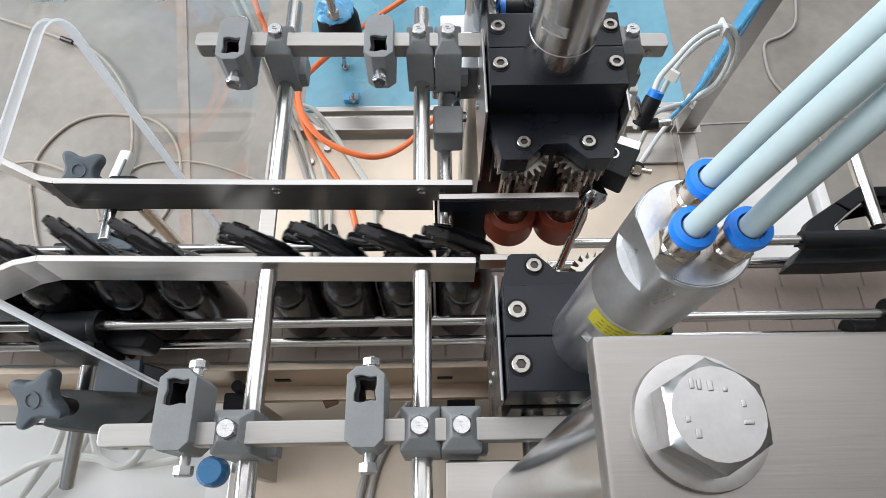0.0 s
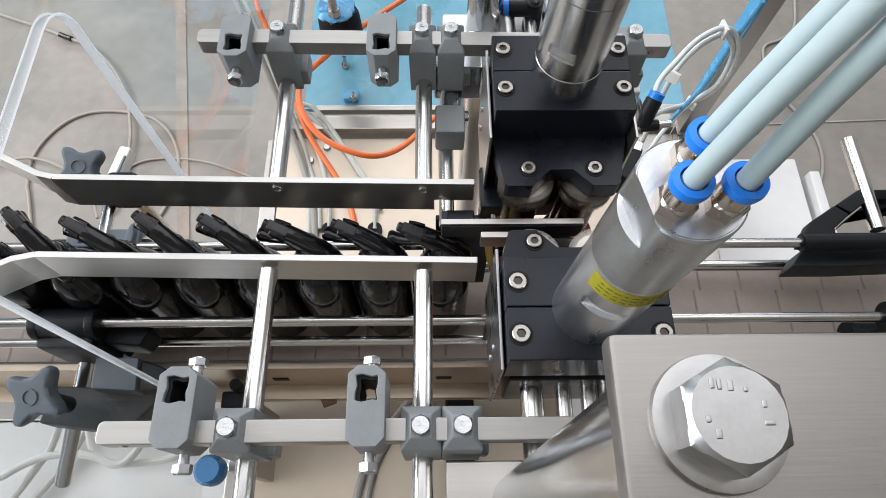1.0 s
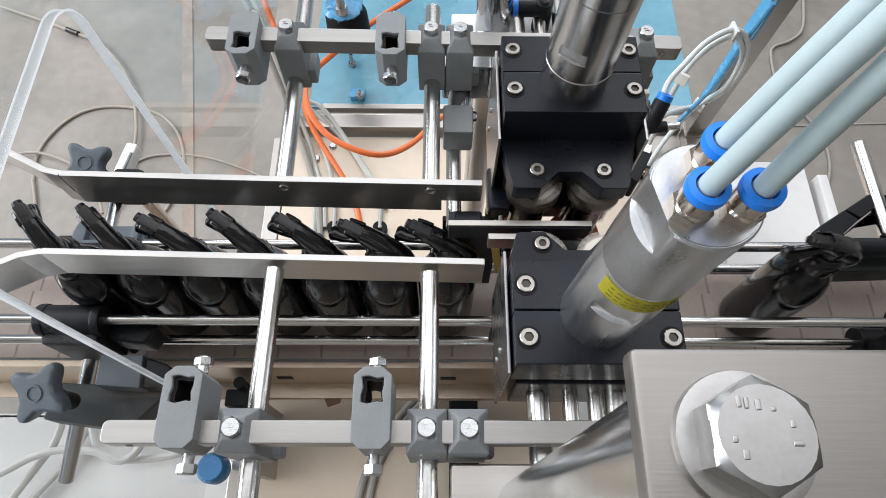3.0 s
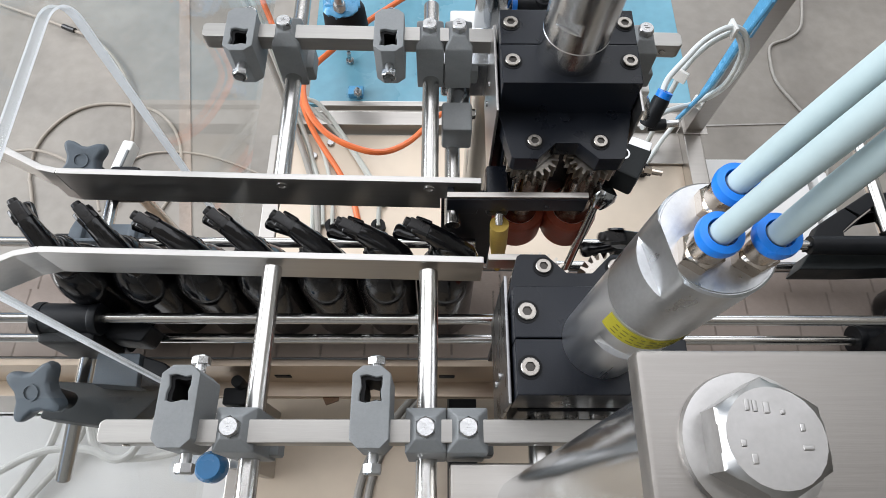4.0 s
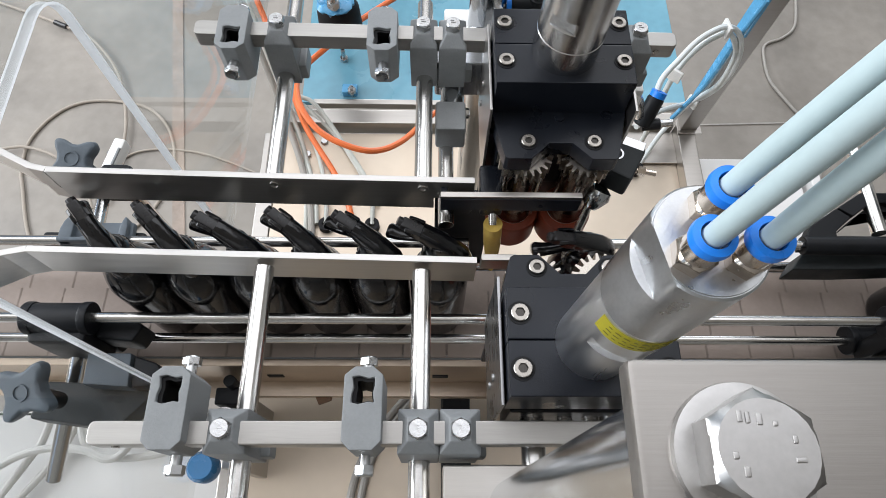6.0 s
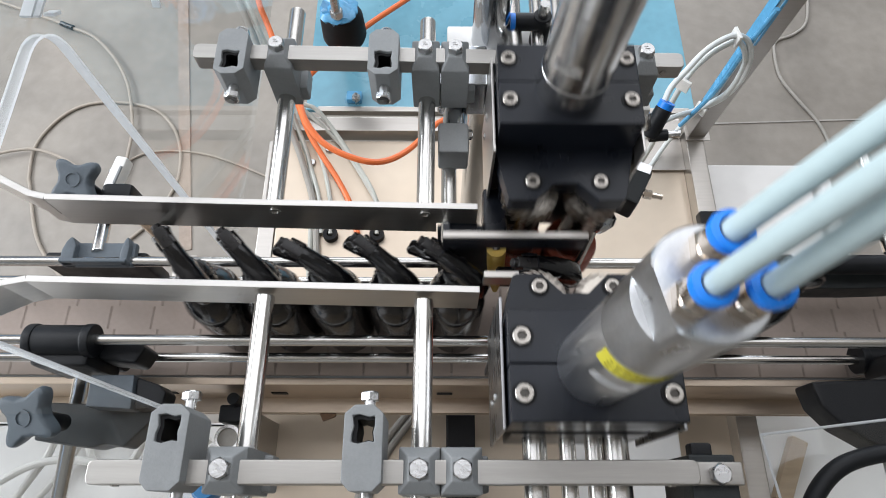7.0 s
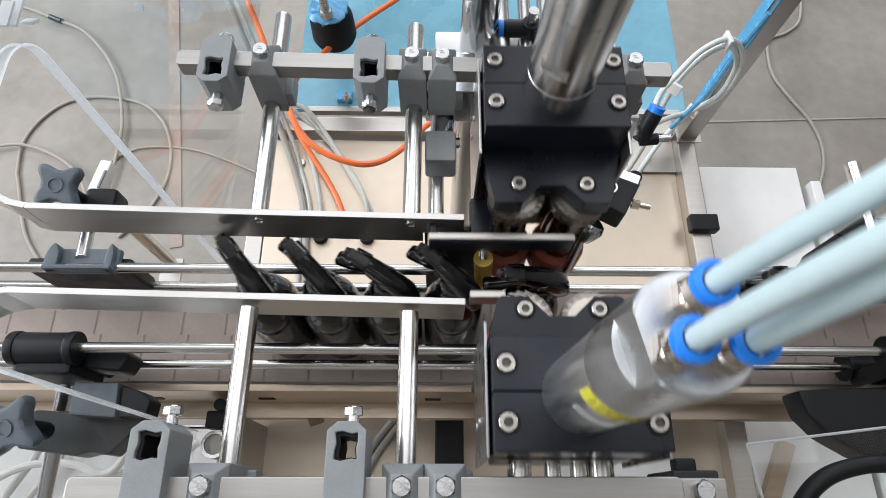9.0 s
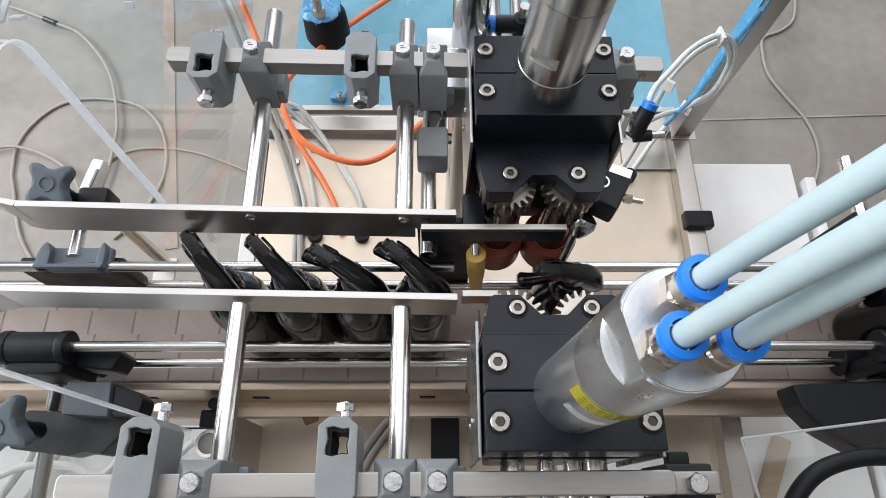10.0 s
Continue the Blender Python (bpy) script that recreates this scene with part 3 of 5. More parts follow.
for x in (-0.135, 0.0, 0.0295):
    cross_clamp(x, -0.1465 + 0.002)
for x, y in ((-0.136, 0.2172), (-0.0005, 0.2150), (0.0268, 0.2145), (0.200, 0.2115)):
    cross_clamp(x, y + 0.0025, d=0.0178, w=0.0130, z0=-0.072)

def window_clamp(x, ybar, s, ends=(0.013, 0.044), zc=-0.035):
    """Long clamp across the bar with an open square window and a bolt at each end."""
    t = thing("window_clamp", (x, ybar, -0.046), "long grey nylon clamp with an open square window and two bolts", "clamp", "clamps on the bars")
    z0, z1 = -0.046, -0.001
    ya, yb = ybar - s * ends[0], ybar + s * ends[1]
    w = 0.0137
    b = bmesh.new()
    ymid = ybar + s * (ends[1] - 0.0165)
    hw, hl = 0.0078, 0.0088
    c = 0.006
    outer = [(-w, ya + s * c), (-w + c, ya), (w - c, ya), (w, ya + s * c), (w, ymid - s * 0.006), (w, ymid + s * 0.004), (w, yb - s * c), (w - c * 1.2, yb), (-w + c * 1.2, yb), (-w, yb - s * c), (-w, ymid + s * 0.002), (-w, ymid - s * 0.006)]
    inner = [(-hw, ymid - s * hl), (-hw * 0.45, ymid - s * hl * 1.12), (hw * 0.5, ymid - s * hl * 0.92), (hw, ymid - s * hl), (hw * 0.86, ymid - s * hl * 0.25), (hw, ymid + s * hl * 0.3), (hw, ymid + s * hl), (hw * 0.45, ymid + s * hl * 0.9), (-hw * 0.4, ymid + s * hl * 1.1), (-hw, ymid + s * hl), (-hw * 0.84, ymid + s * hl * 0.2), (-hw, ymid - s * hl * 0.4)]
    ro = [[b.verts.new((x + p[0], p[1], z)) for p in outer] for z in (z0, z1)]
    ri = [[b.verts.new((x + p[0], p[1], z)) for p in inner] for z in (z0, z1)]
    for i in range(12):
        j = (i + 1) % 12
        b.faces.new((ro[0][i], ro[0][j], ro[1][j], ro[1][i]))
        b.faces.new((ri[0][i], ri[1][i], ri[1][j], ri[0][j]))
        b.faces.new((ro[1][i], ro[1][j], ri[1][j], ri[1][i]))
        b.faces.new((ro[0][i], ri[0][i], ri[0][j], ro[0][j]))
    bmesh.ops.recalc_face_normals(b, faces=b.faces)
    bevelled(b, [e for e in b.edges if e.calc_face_angle(0) > 0.5], 0.001)
    part("block", b, GREYPLASTIC, t)
    b = bmesh.new()
    inn = [(p[0] * (0.60 if p[0] < 0 else 0.86), ymid + (p[1] - ymid) * (0.72 if p[1] > ymid else 0.90)) for p in inner]
    rows = [[b.verts.new((x + p[0], p[1], z)) for p in ln] for ln, z in ((inner, -0.040), (inner, -0.0042), (inn, -0.0042), (inn, -0.040))]
    for ra, rb in zip(rows, rows[1:] + rows[:1]):
        for i in range(12):
            b.faces.new((ra[i], ra[(i + 1) % 12], rb[(i + 1) % 12], rb[i]))
    bmesh.ops.recalc_face_normals(b, faces=b.faces)
    part("liner", b, DARKVOID, t, "black rubber liner in the window")
    if s < 0:
        # plug added so that the far windows look dark inside
        part("window_plug", box(x, ymid, -0.034, 0.019, 0.021, 0.020, 0.001), DARKVOID, t, "dark plug added to fill the window")
    part("bolt", hexagon((x, yb + s * 0.008, zc), (0, s, 0), 0.0125, 0.0065, rod((x, yb - s * 0.004, zc), (x, yb + s * 0.009, zc), 0.0042)), ZINC, t, "zinc hexagon bolt")
    part("bolt", hexagon((x, ya - s * 0.007, zc), (0, -s, 0), 0.0125, 0.0075, rod((x, ya + s * 0.004, zc), (x, ya - s * 0.008, zc), 0.0042)), ZINC, t, "zinc hexagon bolt")

for x in (-0.173, -0.0385):
    window_clamp(x, -0.1460, 1)
for x in (-0.1745, -0.038):
    window_clamp(x, 0.2165, -1, (0.018, 0.033), -0.020)

# end bracket of the near bar
eb = thing("end_bracket", (0.188, -0.147, -0.09), "dark steel end bracket with a hexagon bolt", "bracket")
part("block", box(0.2115, -0.156, -0.062, 0.034, 0.048, 0.060, 0.002), SMOKE, eb)
part("foot_tab", box(0.2060, -0.1285, -0.040, 0.016, 0.010, 0.012, 0.002), BLACKNYLON, eb)
part("bar_tongue", box(0.2120, -0.1455, -0.030, 0.036, 0.016, 0.010, 0.0015), BARSTEEL, eb, "steel tongue of the bar")
part("bolt", hexagon((0.2120, -0.1460, -0.0255), (0, 0, 1), 0.013, 0.007), ZINC, eb)

# ---------------------------------------------------------------- near post with its top plate
post = thing("support_post", (0.069, -0.1925, DZ), "thick satin steel post carrying a flat plate", "post")
part("column", rod((0.069, -0.1925, DZ), (0.069, -0.1925, 0.305), 0.0185, 48), DULLPOST, post)
part("base_collar", box(0.055, -0.215, -0.052, 0.075, 0.10, 0.03, 0.002), STEEL, post, "brushed steel base block")
part("top_plate", prism([(0.0485, -0.1735), (0.30, -0.1735), (0.30, -0.2125), (0.0485, -0.2125)], 0.3050, 0.3122, 0.0015), PLATE, post, "brushed steel top plate")
BX, BY = 0.0686, -0.1924
part("washer", turned([(0.0136, 0), (0.0139, 0.0006), (0.0136, 0.0018), (0.0110, 0.0022)], (BX, BY, 0.3122), (BX, BY, 1), 48), BOLTHEAD, post)
hb = part("bolt", hexagon((BX, BY, 0.3142), (0, 0, 1), 0.0194, 0.0085), BOLTHEAD, post, "zinc-plated hexagon bolt with stamped marks")
b = None
for dx, dy, sx, sy in ((-0.0043, 0.0057, 0.0009, 0.0021), (-0.0029, 0.0055, 0.0009, 0.0021), (-0.0008, 0.0052, 0.0011, 0.0021), (0.0020, 0.0044, 0.0009, 0.0009), (0.0050, 0.0017, 0.0009, 0.0014), (0.0053, -0.0018, 0.0020, 0.0009), (-0.0061, -0.0010, 0.0010, 0.0013), (-0.0046, -0.0037, 0.0011, 0.0018)):
    b = box(BX + dx, BY + dy, 0.32275, sx, sy, 0.0005, 0.0002, b)
part("head_mark", b, BOLTHEAD, hb)

# far post with its white carriage plate
fp = thing("support_post", (0.064, 0.30, DZ), "thick satin steel post behind the capping head", "post")
part("column", rod((0.064, 0.288, DZ), (0.064, 0.288, 0.30), 0.0185, 48), DULLPOST, fp)
part("carriage_plate", box(0.115, 0.27, -0.085, 0.19, 0.075, 0.02, 0.002), WHITEPAINT, fp, "pale carriage plate")
part("carriage_block", box(0.035, 0.235, -0.075, 0.05, 0.05, 0.05, 0.003), DULLPOST, fp)
elb = thing("elbow_fitting", (0.085, 0.29, -0.075), "black elbow push-in fitting with a blue collar", "fitting")
part("elbow", rod((0.088, 0.285, -0.045), (0.115, 0.285, -0.045), 0.009, 18, 0.002, rod((0.115, 0.285, -0.075), (0.115, 0.285, -0.035), 0.0095, 18, 0.002)), BLACKNYLON, elb)
part("collar", ring((0.083, 0.285, -0.045), (0.088, 0.285, -0.045), 0.0085, 0.004), BLUEPOM, elb, "blue release collar")
part("needle_screw", rod((0.115, 0.285, -0.035), (0.115, 0.285, -0.02), 0.005), ZINC, elb)

# small grey clamp and stub shaft beside the far head
sc = thing("shaft_clamp", (0.026, 0.16, -0.12), "small dark grey clamp on a polished stub shaft", "clamp")
part("block", box(0.026, 0.163, -0.085, 0.030, 0.034, 0.034, 0.003), GREYPLASTIC, sc)
part("pinch_screw", hexagon((0.040, 0.17, -0.075), (1, 0, 0), 0.009, 0.005), ZINC, sc)
part("shaft", rod((0.022, 0.06, -0.105), (0.022, 0.20, -0.105), 0.0078, 28, 0.001), CHROME, sc)
part("upper_shaft", rod((0.027, 0.17, -0.085), (0.03, 0.24, -0.085), 0.012, 28), DULLPOST, sc)


# ---------------------------------------------------------------- capping heads
def gear_mesh(r, teeth, z0, z1):
    pts = []
    for i in range(teeth):
        a = 2 * math.pi * i / teeth
        da = 2 * math.pi / teeth
        for f, rr in ((-0.30, r - 0.0055), (-0.12, r), (0.12, r), (0.30, r - 0.0055)):
            pts.append((rr * math.cos(a + f * da), rr * math.sin(a + f * da)))
    b = bmesh.new()
    low = [b.verts.new((x, y, z0)) for x, y in pts]
    top = [b.verts.new((x, y, z1)) for x, y in pts]
    n = len(pts)
    for i in range(n):
        b.faces.new((low[i], low[(i + 1) % n], top[(i + 1) % n], top[i]))
    b.faces.new(low[::-1])
    b.faces.new(top)
    return b


HEADS = {}
SPINNERS = []


def capping_head(s, label, reach):
    """Half of the capping station. s = 1: the far half, -1: the near half. Built in the open state."""
    def Y(d):
        return MIDY + s * d
    t = thing("capping_head", (STATION, Y(0.125), -0.11), label, "capping head", "halves of the capping station")
    cx = STATION
    # two-piece motor clamp on top
    for d0, d1, nm in (((0.0895, 0.1275, "clamp_half"), (0.1282, 0.1665, "clamp_half")) if s < 0 else ((0.0895, 0.1305, "clamp_half"), (0.1312, 0.1700, "clamp_half"))):
        ya, yb = Y(d0), Y(d1)
        part(nm, box(cx, (ya + yb) / 2, 0.001, 0.117, abs(yb - ya), 0.048, 0.0012), BLACKANOD, t)
    for sx in (-1, 1):
        for d in ((0.1090, 0.1480) if s < 0 else (0.1120, 0.1535)):
            # dark ring stands in for the shaded gap round the screw
            part("counterbore", ring((cx + sx * 0.0495, Y(d), 0.0240), (cx + sx * 0.0495, Y(d), 0.0255), 0.0084, 0.0064, 24), DARKVOID, t)
            screw(t, (cx + sx * 0.0495, Y(d), 0.0247), 0.0064, 0.0030, "steel cap screw with hexagon socket")
    # bearing plate with the cut-out between the gears
    inner, outer_ = 0.0415 if s > 0 else 0.0475, 0.150
    prof = [(-0.060, outer_), (-0.060, 0.092), (-0.049, inner + 0.002), (-0.046, inner), (-0.026, inner), (-0.010, inner + 0.016), (0.010, inner + 0.016), (0.026, inner), (0.046, inner), (0.049, inner + 0.002), (0.060, 0.092), (0.060, outer_)]
    pts = [(cx + a, Y(d)) for a, d in prof]
    part("bearing_plate", prism(pts if s < 0 else pts[::-1], -0.034, -0.015, 0.0008), BLACKANOD, t)
    for sx in (-1, 1):
        # same dark ring for the gap's shade on the bearing plate
        part("counterbore", ring((cx + sx * 0.0285, Y(0.0585), -0.0155), (cx + sx * 0.0285, Y(0.0585), -0.0144), 0.0082, 0.0062, 24), DARKVOID, t)
        screw(t, (cx + sx * 0.0285, Y(0.0585), -0.0153), 0.0062, 0.0030, "steel cap screw with hexagon socket")
    part("set_screw", rod((cx, Y(0.083), -0.016), (cx, Y(0.083), -0.013), 0.004), BLACKANOD, t)
    # lower housing and side covers
    part("housing", box(cx, Y(0.120), -0.072, 0.104, 0.094, 0.074, 0.002), BLACKANOD, t)
    for sx in (-1, 1):
        # near covers get the darker copy, which carries their dark reflections
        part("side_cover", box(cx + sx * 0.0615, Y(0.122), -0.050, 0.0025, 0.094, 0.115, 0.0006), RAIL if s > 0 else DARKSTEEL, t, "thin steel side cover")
    for z in (-0.04, -0.07):
        part("cover_screw", rod((cx - 0.0628, Y(0.14), z), (cx - 0.0645, Y(0.14), z), 0.003, 14), ZINC, t)
    # gears, spindles and friction wheels
    for sx in (-1, 1):
        gx, gy = cx + sx * 0.0275, Y(0.0605 if s > 0 else 0.0618)
        hub = new("spindle")
        hub.parent = t
        hub.location = Vector((gx, gy, -0.045)) - t.location
        bm = gear_mesh(0.0246, 21, -0.052, -0.0350)
        bmesh.ops.translate(bm, verts=bm.verts, vec=(gx, gy, 0))
        part("gear", bm, GEARSTEEL, hub, "fine-toothed steel gear", 20)
        part("drum", turned([(0.0165, 0), (0.0165, 0.074), (0.019, 0.086)], (gx, gy, -0.0525), (gx, gy, -1), 32), DRUM, hub, "dark brown roller drum")
        part("tie_rod", rod((gx + 0.019, gy, -0.060), (gx + 0.019, gy, -0.138), 0.003, 12), CHROME, hub)
        part("tie_rod", rod((gx - 0.012, gy - 0.0145, -0.060), (gx - 0.012, gy - 0.0145, -0.104), 0.003, 12), CHROME, hub)
        part("rim", turned([(0.0145, 0), (0.0190, 0.001), (0.0190, 0.0415), (0.012, 0.043)], (gx, gy, -0.180), (gx, gy, 1), 36), ALU, hub, "pale wheel rim")
        part("tyre", turned([(0.0188, 0), (0.0262, 0.001), (0.0277, 0.005), (0.0277, 0.036), (0.0262, 0.040), (0.0188, 0.041)], (gx, gy, -0.181), (gx, gy, 1), 40, True), RUBBER, hub, "red-brown polyurethane tyre")
        SPINNERS.append((hub, sx * s))
    # added sheet that keeps the gaps between gears and wheels in the dark
    part("dark_backing", box(cx - 0.008, Y(0.0945), -0.108, 0.108, 0.006, 0.114, 0.001), BLACKANOD, t)
    # slide shafts behind the head
    for dx, r in ((-0.033, 0.0095), (-0.008, 0.0065), (0.012, 0.0065), (0.029, 0.0098)):
        part("slide_shaft", rod((cx + dx, Y(0.150), -0.055), (cx + dx, Y(0.33), -0.055), r, 24), CHROME, t)
    # air motor
    my = Y(0.1280 if s < 0 else 0.1240)
    axis = Vector((0.0068, -0.0045, 0.175)).normalized() if s < 0 else Vector((0.006, 0.0, 0.165)).normalized()
    foot_ = Vector((cx, my - (0.001 if s < 0 else 0), 0.0240))
    tip = 0.176 if s < 0 else 0.30
    mid = 0.106 if s < 0 else 0.10
    mr = 0.0264 if s < 0 else 0.0280
    fz = 0.052 if s > 0 else 0.064
    flat_dir = Vector((-0.55, -0.83, 0)).normalized() if s > 0 else Vector((-0.42, -0.90, 0)).normalized()
    groove = [(mr, 0.026), (mr - 0.0006, 0.0265), (mr - 0.0006, 0.0277), (mr, 0.0282)] if s > 0 else []
    low = turned([(mr, 0.0), (mr, 0.002), *groove, (mr, fz - 0.0056), (mr, fz - 0.0054), (mr, fz + 0.0054), (mr, fz + 0.0056), (mr, mid)], foot_, foot_ + axis, 96)
    # spanner flats milled across the lower body
    for v in low.verts:
        d = v.co - foot_
        if abs(d.dot(axis) - fz) < 0.0055 and d.dot(flat_dir) > mr - 0.0034:
            v.co -= flat_dir * (d.dot(flat_dir) - (mr - 0.0034))
    motor = part("air_motor", low, MOTORSTEEL if s < 0 else FARMOTOR, t, "machined steel air motor")
    bm = turned([(mr - 0.0008, mid), (mr - 0.0008, mid + 0.0008), (mr + 0.0003, mid + 0.0012), (mr + 0.0003, tip - 0.0232), (mr + 0.0003, tip - 0.0228), (mr + 0.0003, tip - 0.001), (mr - 0.0007, tip)], foot_, foot_ + axis, 64)
    if s < 0:
        # milled flat across the upper end
        mill = (Vector((-0.97, -0.22, 0)) - axis * axis.dot(Vector((-0.97, -0.22, 0)))).normalized()
        face = turned([(0.0, tip), (mr - 0.0012, tip), (mr - 0.0014, tip + 0.0006), (0.0, tip + 0.0006)], foot_, foot_ + axis, 64)
        for v in bm.verts[:] + face.verts[:]:
            d = v.co - foot_
            if d.dot(axis) > tip - 0.023 and d.dot(mill) > 0.0222:
                v.co -= mill * (d.dot(mill) - 0.0222)
        part("end_face", face, BODYSTEEL, motor)
    part("motor_body", bm, BODYSTEEL if s < 0 else FARMOTOR, motor)
    if s < 0:
        # sticker bent round the body
        b = bmesh.new()
        n = 14
        a0, a1 = radians(204), radians(322)
        def on_body(a, h, r_):
            return foot_ + axis * h + Vector((math.cos(a), math.sin(a), 0)) * r_
        rows = [[b.verts.new(on_body(a0 + (a1 - a0) * i / n, h, 0.0267)) for i in range(n + 1)] for h in (0.0850, 0.1030)]
        for i in range(n):
            b.faces.new((rows[0][i], rows[0][i + 1], rows[1][i + 1], rows[1][i]))
        bmesh.ops.solidify(b, geom=b.faces[:], thickness=-0.0003)
        tag = part("sticker", b, YELLOWTAG, motor, "yellow warning sticker with small print")
        b = None
        for k in range(3):
            for i in range(9):
                a = a0 + (a1 - a0) * (0.14 + 0.72 * i / 8) 
                q = Vector((math.cos(a), math.sin(a), 0))
                p = on_body(a, 0.0990 - 0.0046 * k, 0.0270)
                tq = Matrix(((-q.y, q.x, 0, 0), (q.x, q.y, 0, 0), (0, 0, 1, 0), (0, 0, 0, 1)))
                b = box(p.x, p.y, p.z, 0.0036 if (i + k) % 3 else 0.0022, 0.0003, 0.0005, 0, b, tq)
        part("print_bar", b, DARKPRINT, tag, "unreadable small print")
        # fittings and hoses
        centre = foot_ + axis * (tip - 0.0005)
        for k, (ox, oy) in enumerate(((0.0008, 0.0142), (-0.0100, -0.0080), (0.0122, -0.0085))):
            f0 = centre + Vector((ox, oy, 0))
            fit_ = part("push_in_fitting", hexagon(f0, axis, 0.0168, 0.009), NICKEL, motor, "nickel-plated push-in fitting")
            part("sleeve", turned([(0.0077, 0), (0.0081, 0.001), (0.0081, 0.009), (0.0076, 0.0105)], f0 + axis * 0.0085, f0 + axis, 30), NICKEL, fit_)
            part("release_collar", turned([(0.0053, 0), (0.0090, 0), (0.0094, 0.0025), (0.0090, 0.0050), (0.0060, 0.0056)], f0 + axis * 0.0185, f0 + axis, 32, True), BLUEPOM, fit_, "blue release collar")
            (a, c_), (e, g) = (((0.18, 0.030), (0.4, 0.0)), ((0.19, 0.066), (0.2, -0.10)), ((0.04, 0.015), (0.3, -0.08)))[k]
            start = f0 + axis * 0.022
            path = [f0 + axis * 0.012] + [start + Vector((a * h + e * h * h, c_ * h + g * h * h, h)) for h in (0.0, 0.03, 0.06, 0.09, 0.12, 0.15, 0.18)]
            path += [path[-1] + Vector((0.06, 0.01, 0.05)), path[-1] + Vector((0.20, 0.04, 0.08)), path[-1] + Vector((0.42, 0.10, 0.06))]
            part("air_hose", hose(path, 0.0050, 18, 12), HOSE, fit_, "pale blue air hose")
    HEADS[s] = (t, reach)
    return t


near = capping_head(-1, "black anodised capping head with air motor and three pale blue hoses", 0.0215)
far = capping_head(1, "black anodised capping head with a plain steel air motor", -0.0265)

# steel guide bars carried by the heads
part("guide_bar", box(0.0800, 0.0665, -0.066, 0.128, 0.0055, 0.024, 0.0005), STEEL, far, "steel guide bar")
# black strip puts the dark reflection of the bar's front into colour
part("bar_face", box(0.0800, 0.0632, -0.0675, 0.1275, 0.0010, 0.021, 0.0003), BLACKANOD, far, "black strip painting the dark reflection on the bar")
part("dark_skirt", box(0.040, 0.097, -0.190, 0.058, 0.006, 0.170, 0.001), BLACKANOD, far)
part("guide_bar_foot", box(0.0195, 0.073, -0.068, 0.006, 0.012, 0.024, 0.001), BLACKANOD, far)
part("bar_block", box(0.034, 0.0865, -0.100, 0.028, 0.012, 0.04, 0.002), BLACKANOD, far)
part("guide_bar", box(0.066, 0.0045, -0.062, 0.030, 0.006, 0.02, 0.0008), STEEL, near, "short steel guide bar")

# ---------------------------------------------------------------- stop gate
gate = thing("stop_gate", (0.067, 0.10, -0.12), "stop gate with a yellow polyurethane finger", "stop gate")
part("finger", turned([(0.003, 0), (0.0062, 0.020), (0.0088, 0.055), (0.0092, 0.088)], (0.072, 0.048, -0.185), (0.066, 0.060, -0.085), 24), YELLOWRUB, gate, "yellow polyurethane finger")
part("finger_pin", rod((0.0665, 0.058, -0.098), (0.066, 0.072, -0.088), 0.004), CHROME, gate)
part("arm", box(0.064, 0.088, -0.085, 0.022, 0.046, 0.022, 0.004), BLACKANOD, gate)


# ejector cylinder beside the far head
ej = thing("sensor_cylinder", (0.185, 0.12, -0.12), "dark grey sensor block with a thin steel rod and fittings", "sensor")
part("block", box(0.190, 0.112, -0.078, 0.030, 0.040, 0.032, 0.003, turn=Matrix.Rotation(-0.5, 4, "Z")), SMOKE, ej)
part("cap_plate", box(0.197, 0.129, -0.064, 0.030, 0.010, 0.005, 0.001, turn=Matrix.Rotation(-0.4, 4, "Z")), ALU, ej, "bright cap plate")
part("ball_joint", turned([(0.006, 0), (0.0125, 0.004), (0.0135, 0.011), (0.009, 0.02), (0.006, 0.024)], (0.172, 0.094, -0.085), (0.15, 0.06, -0.12), 24), DULLPOST, ej)
part("thin_rod", rod((0.162, 0.082, -0.095), (0.128, 0.012, -0.235), 0.0042), CHROME, ej)
part("needle_fitting", rod((0.203, 0.106, -0.075), (0.222, 0.102, -0.075), 0.0028, 14, 0, rod((0.205, 0.1055, -0.075), (0.212, 0.104, -0.075), 0.0045, 6)), NICKEL, ej)
part("side_hole", ring((0.183, 0.116, -0.0622), (0.183, 0.116, -0.0612), 0.0065, 0.0048), ZINC, ej)

# small air cylinder with its twin tubes at the far right of the bar
ac = thing("air_cylinder", (0.24, 0.20, -0.17), "small air cylinder with a black fitting and two clear tubes", "air cylinder")
part("barrel", rod((0.195, 0.150, -0.12), (0.222, 0.212, -0.10), 0.009, 22, 0.001), CHROME, ac)
part("end_cap", box(0.222, 0.222, -0.10, 0.018, 0.022, 0.02, 0.003), WHITECABLE, ac)
part("link_arm", hose([(0.222, 0.212, -0.10), (0.262, 0.275, -0.19), (0.305, 0.335, -0.300)], 0.0075, 14), DULLPOST, ac)
elbow = part("elbow", rod((0.318, 0.338, -0.330), (0.334, 0.364, -0.296), 0.0125, 20, 0.003, rod((0.318, 0.338, -0.330), (0.345, 0.338, -0.325), 0.0085, 18, 0.002)), BLACKNYLON, ac, "black elbow fitting")
part("collar", ring((0.334, 0.364, -0.296), (0.337, 0.369, -0.289), 0.0115, 0.005), BLUEPOM, elbow, "blue release collar")
part("needle_screw", rod((0.345, 0.338, -0.325), (0.362, 0.338, -0.322), 0.0055, 12), ZINC, elbow)
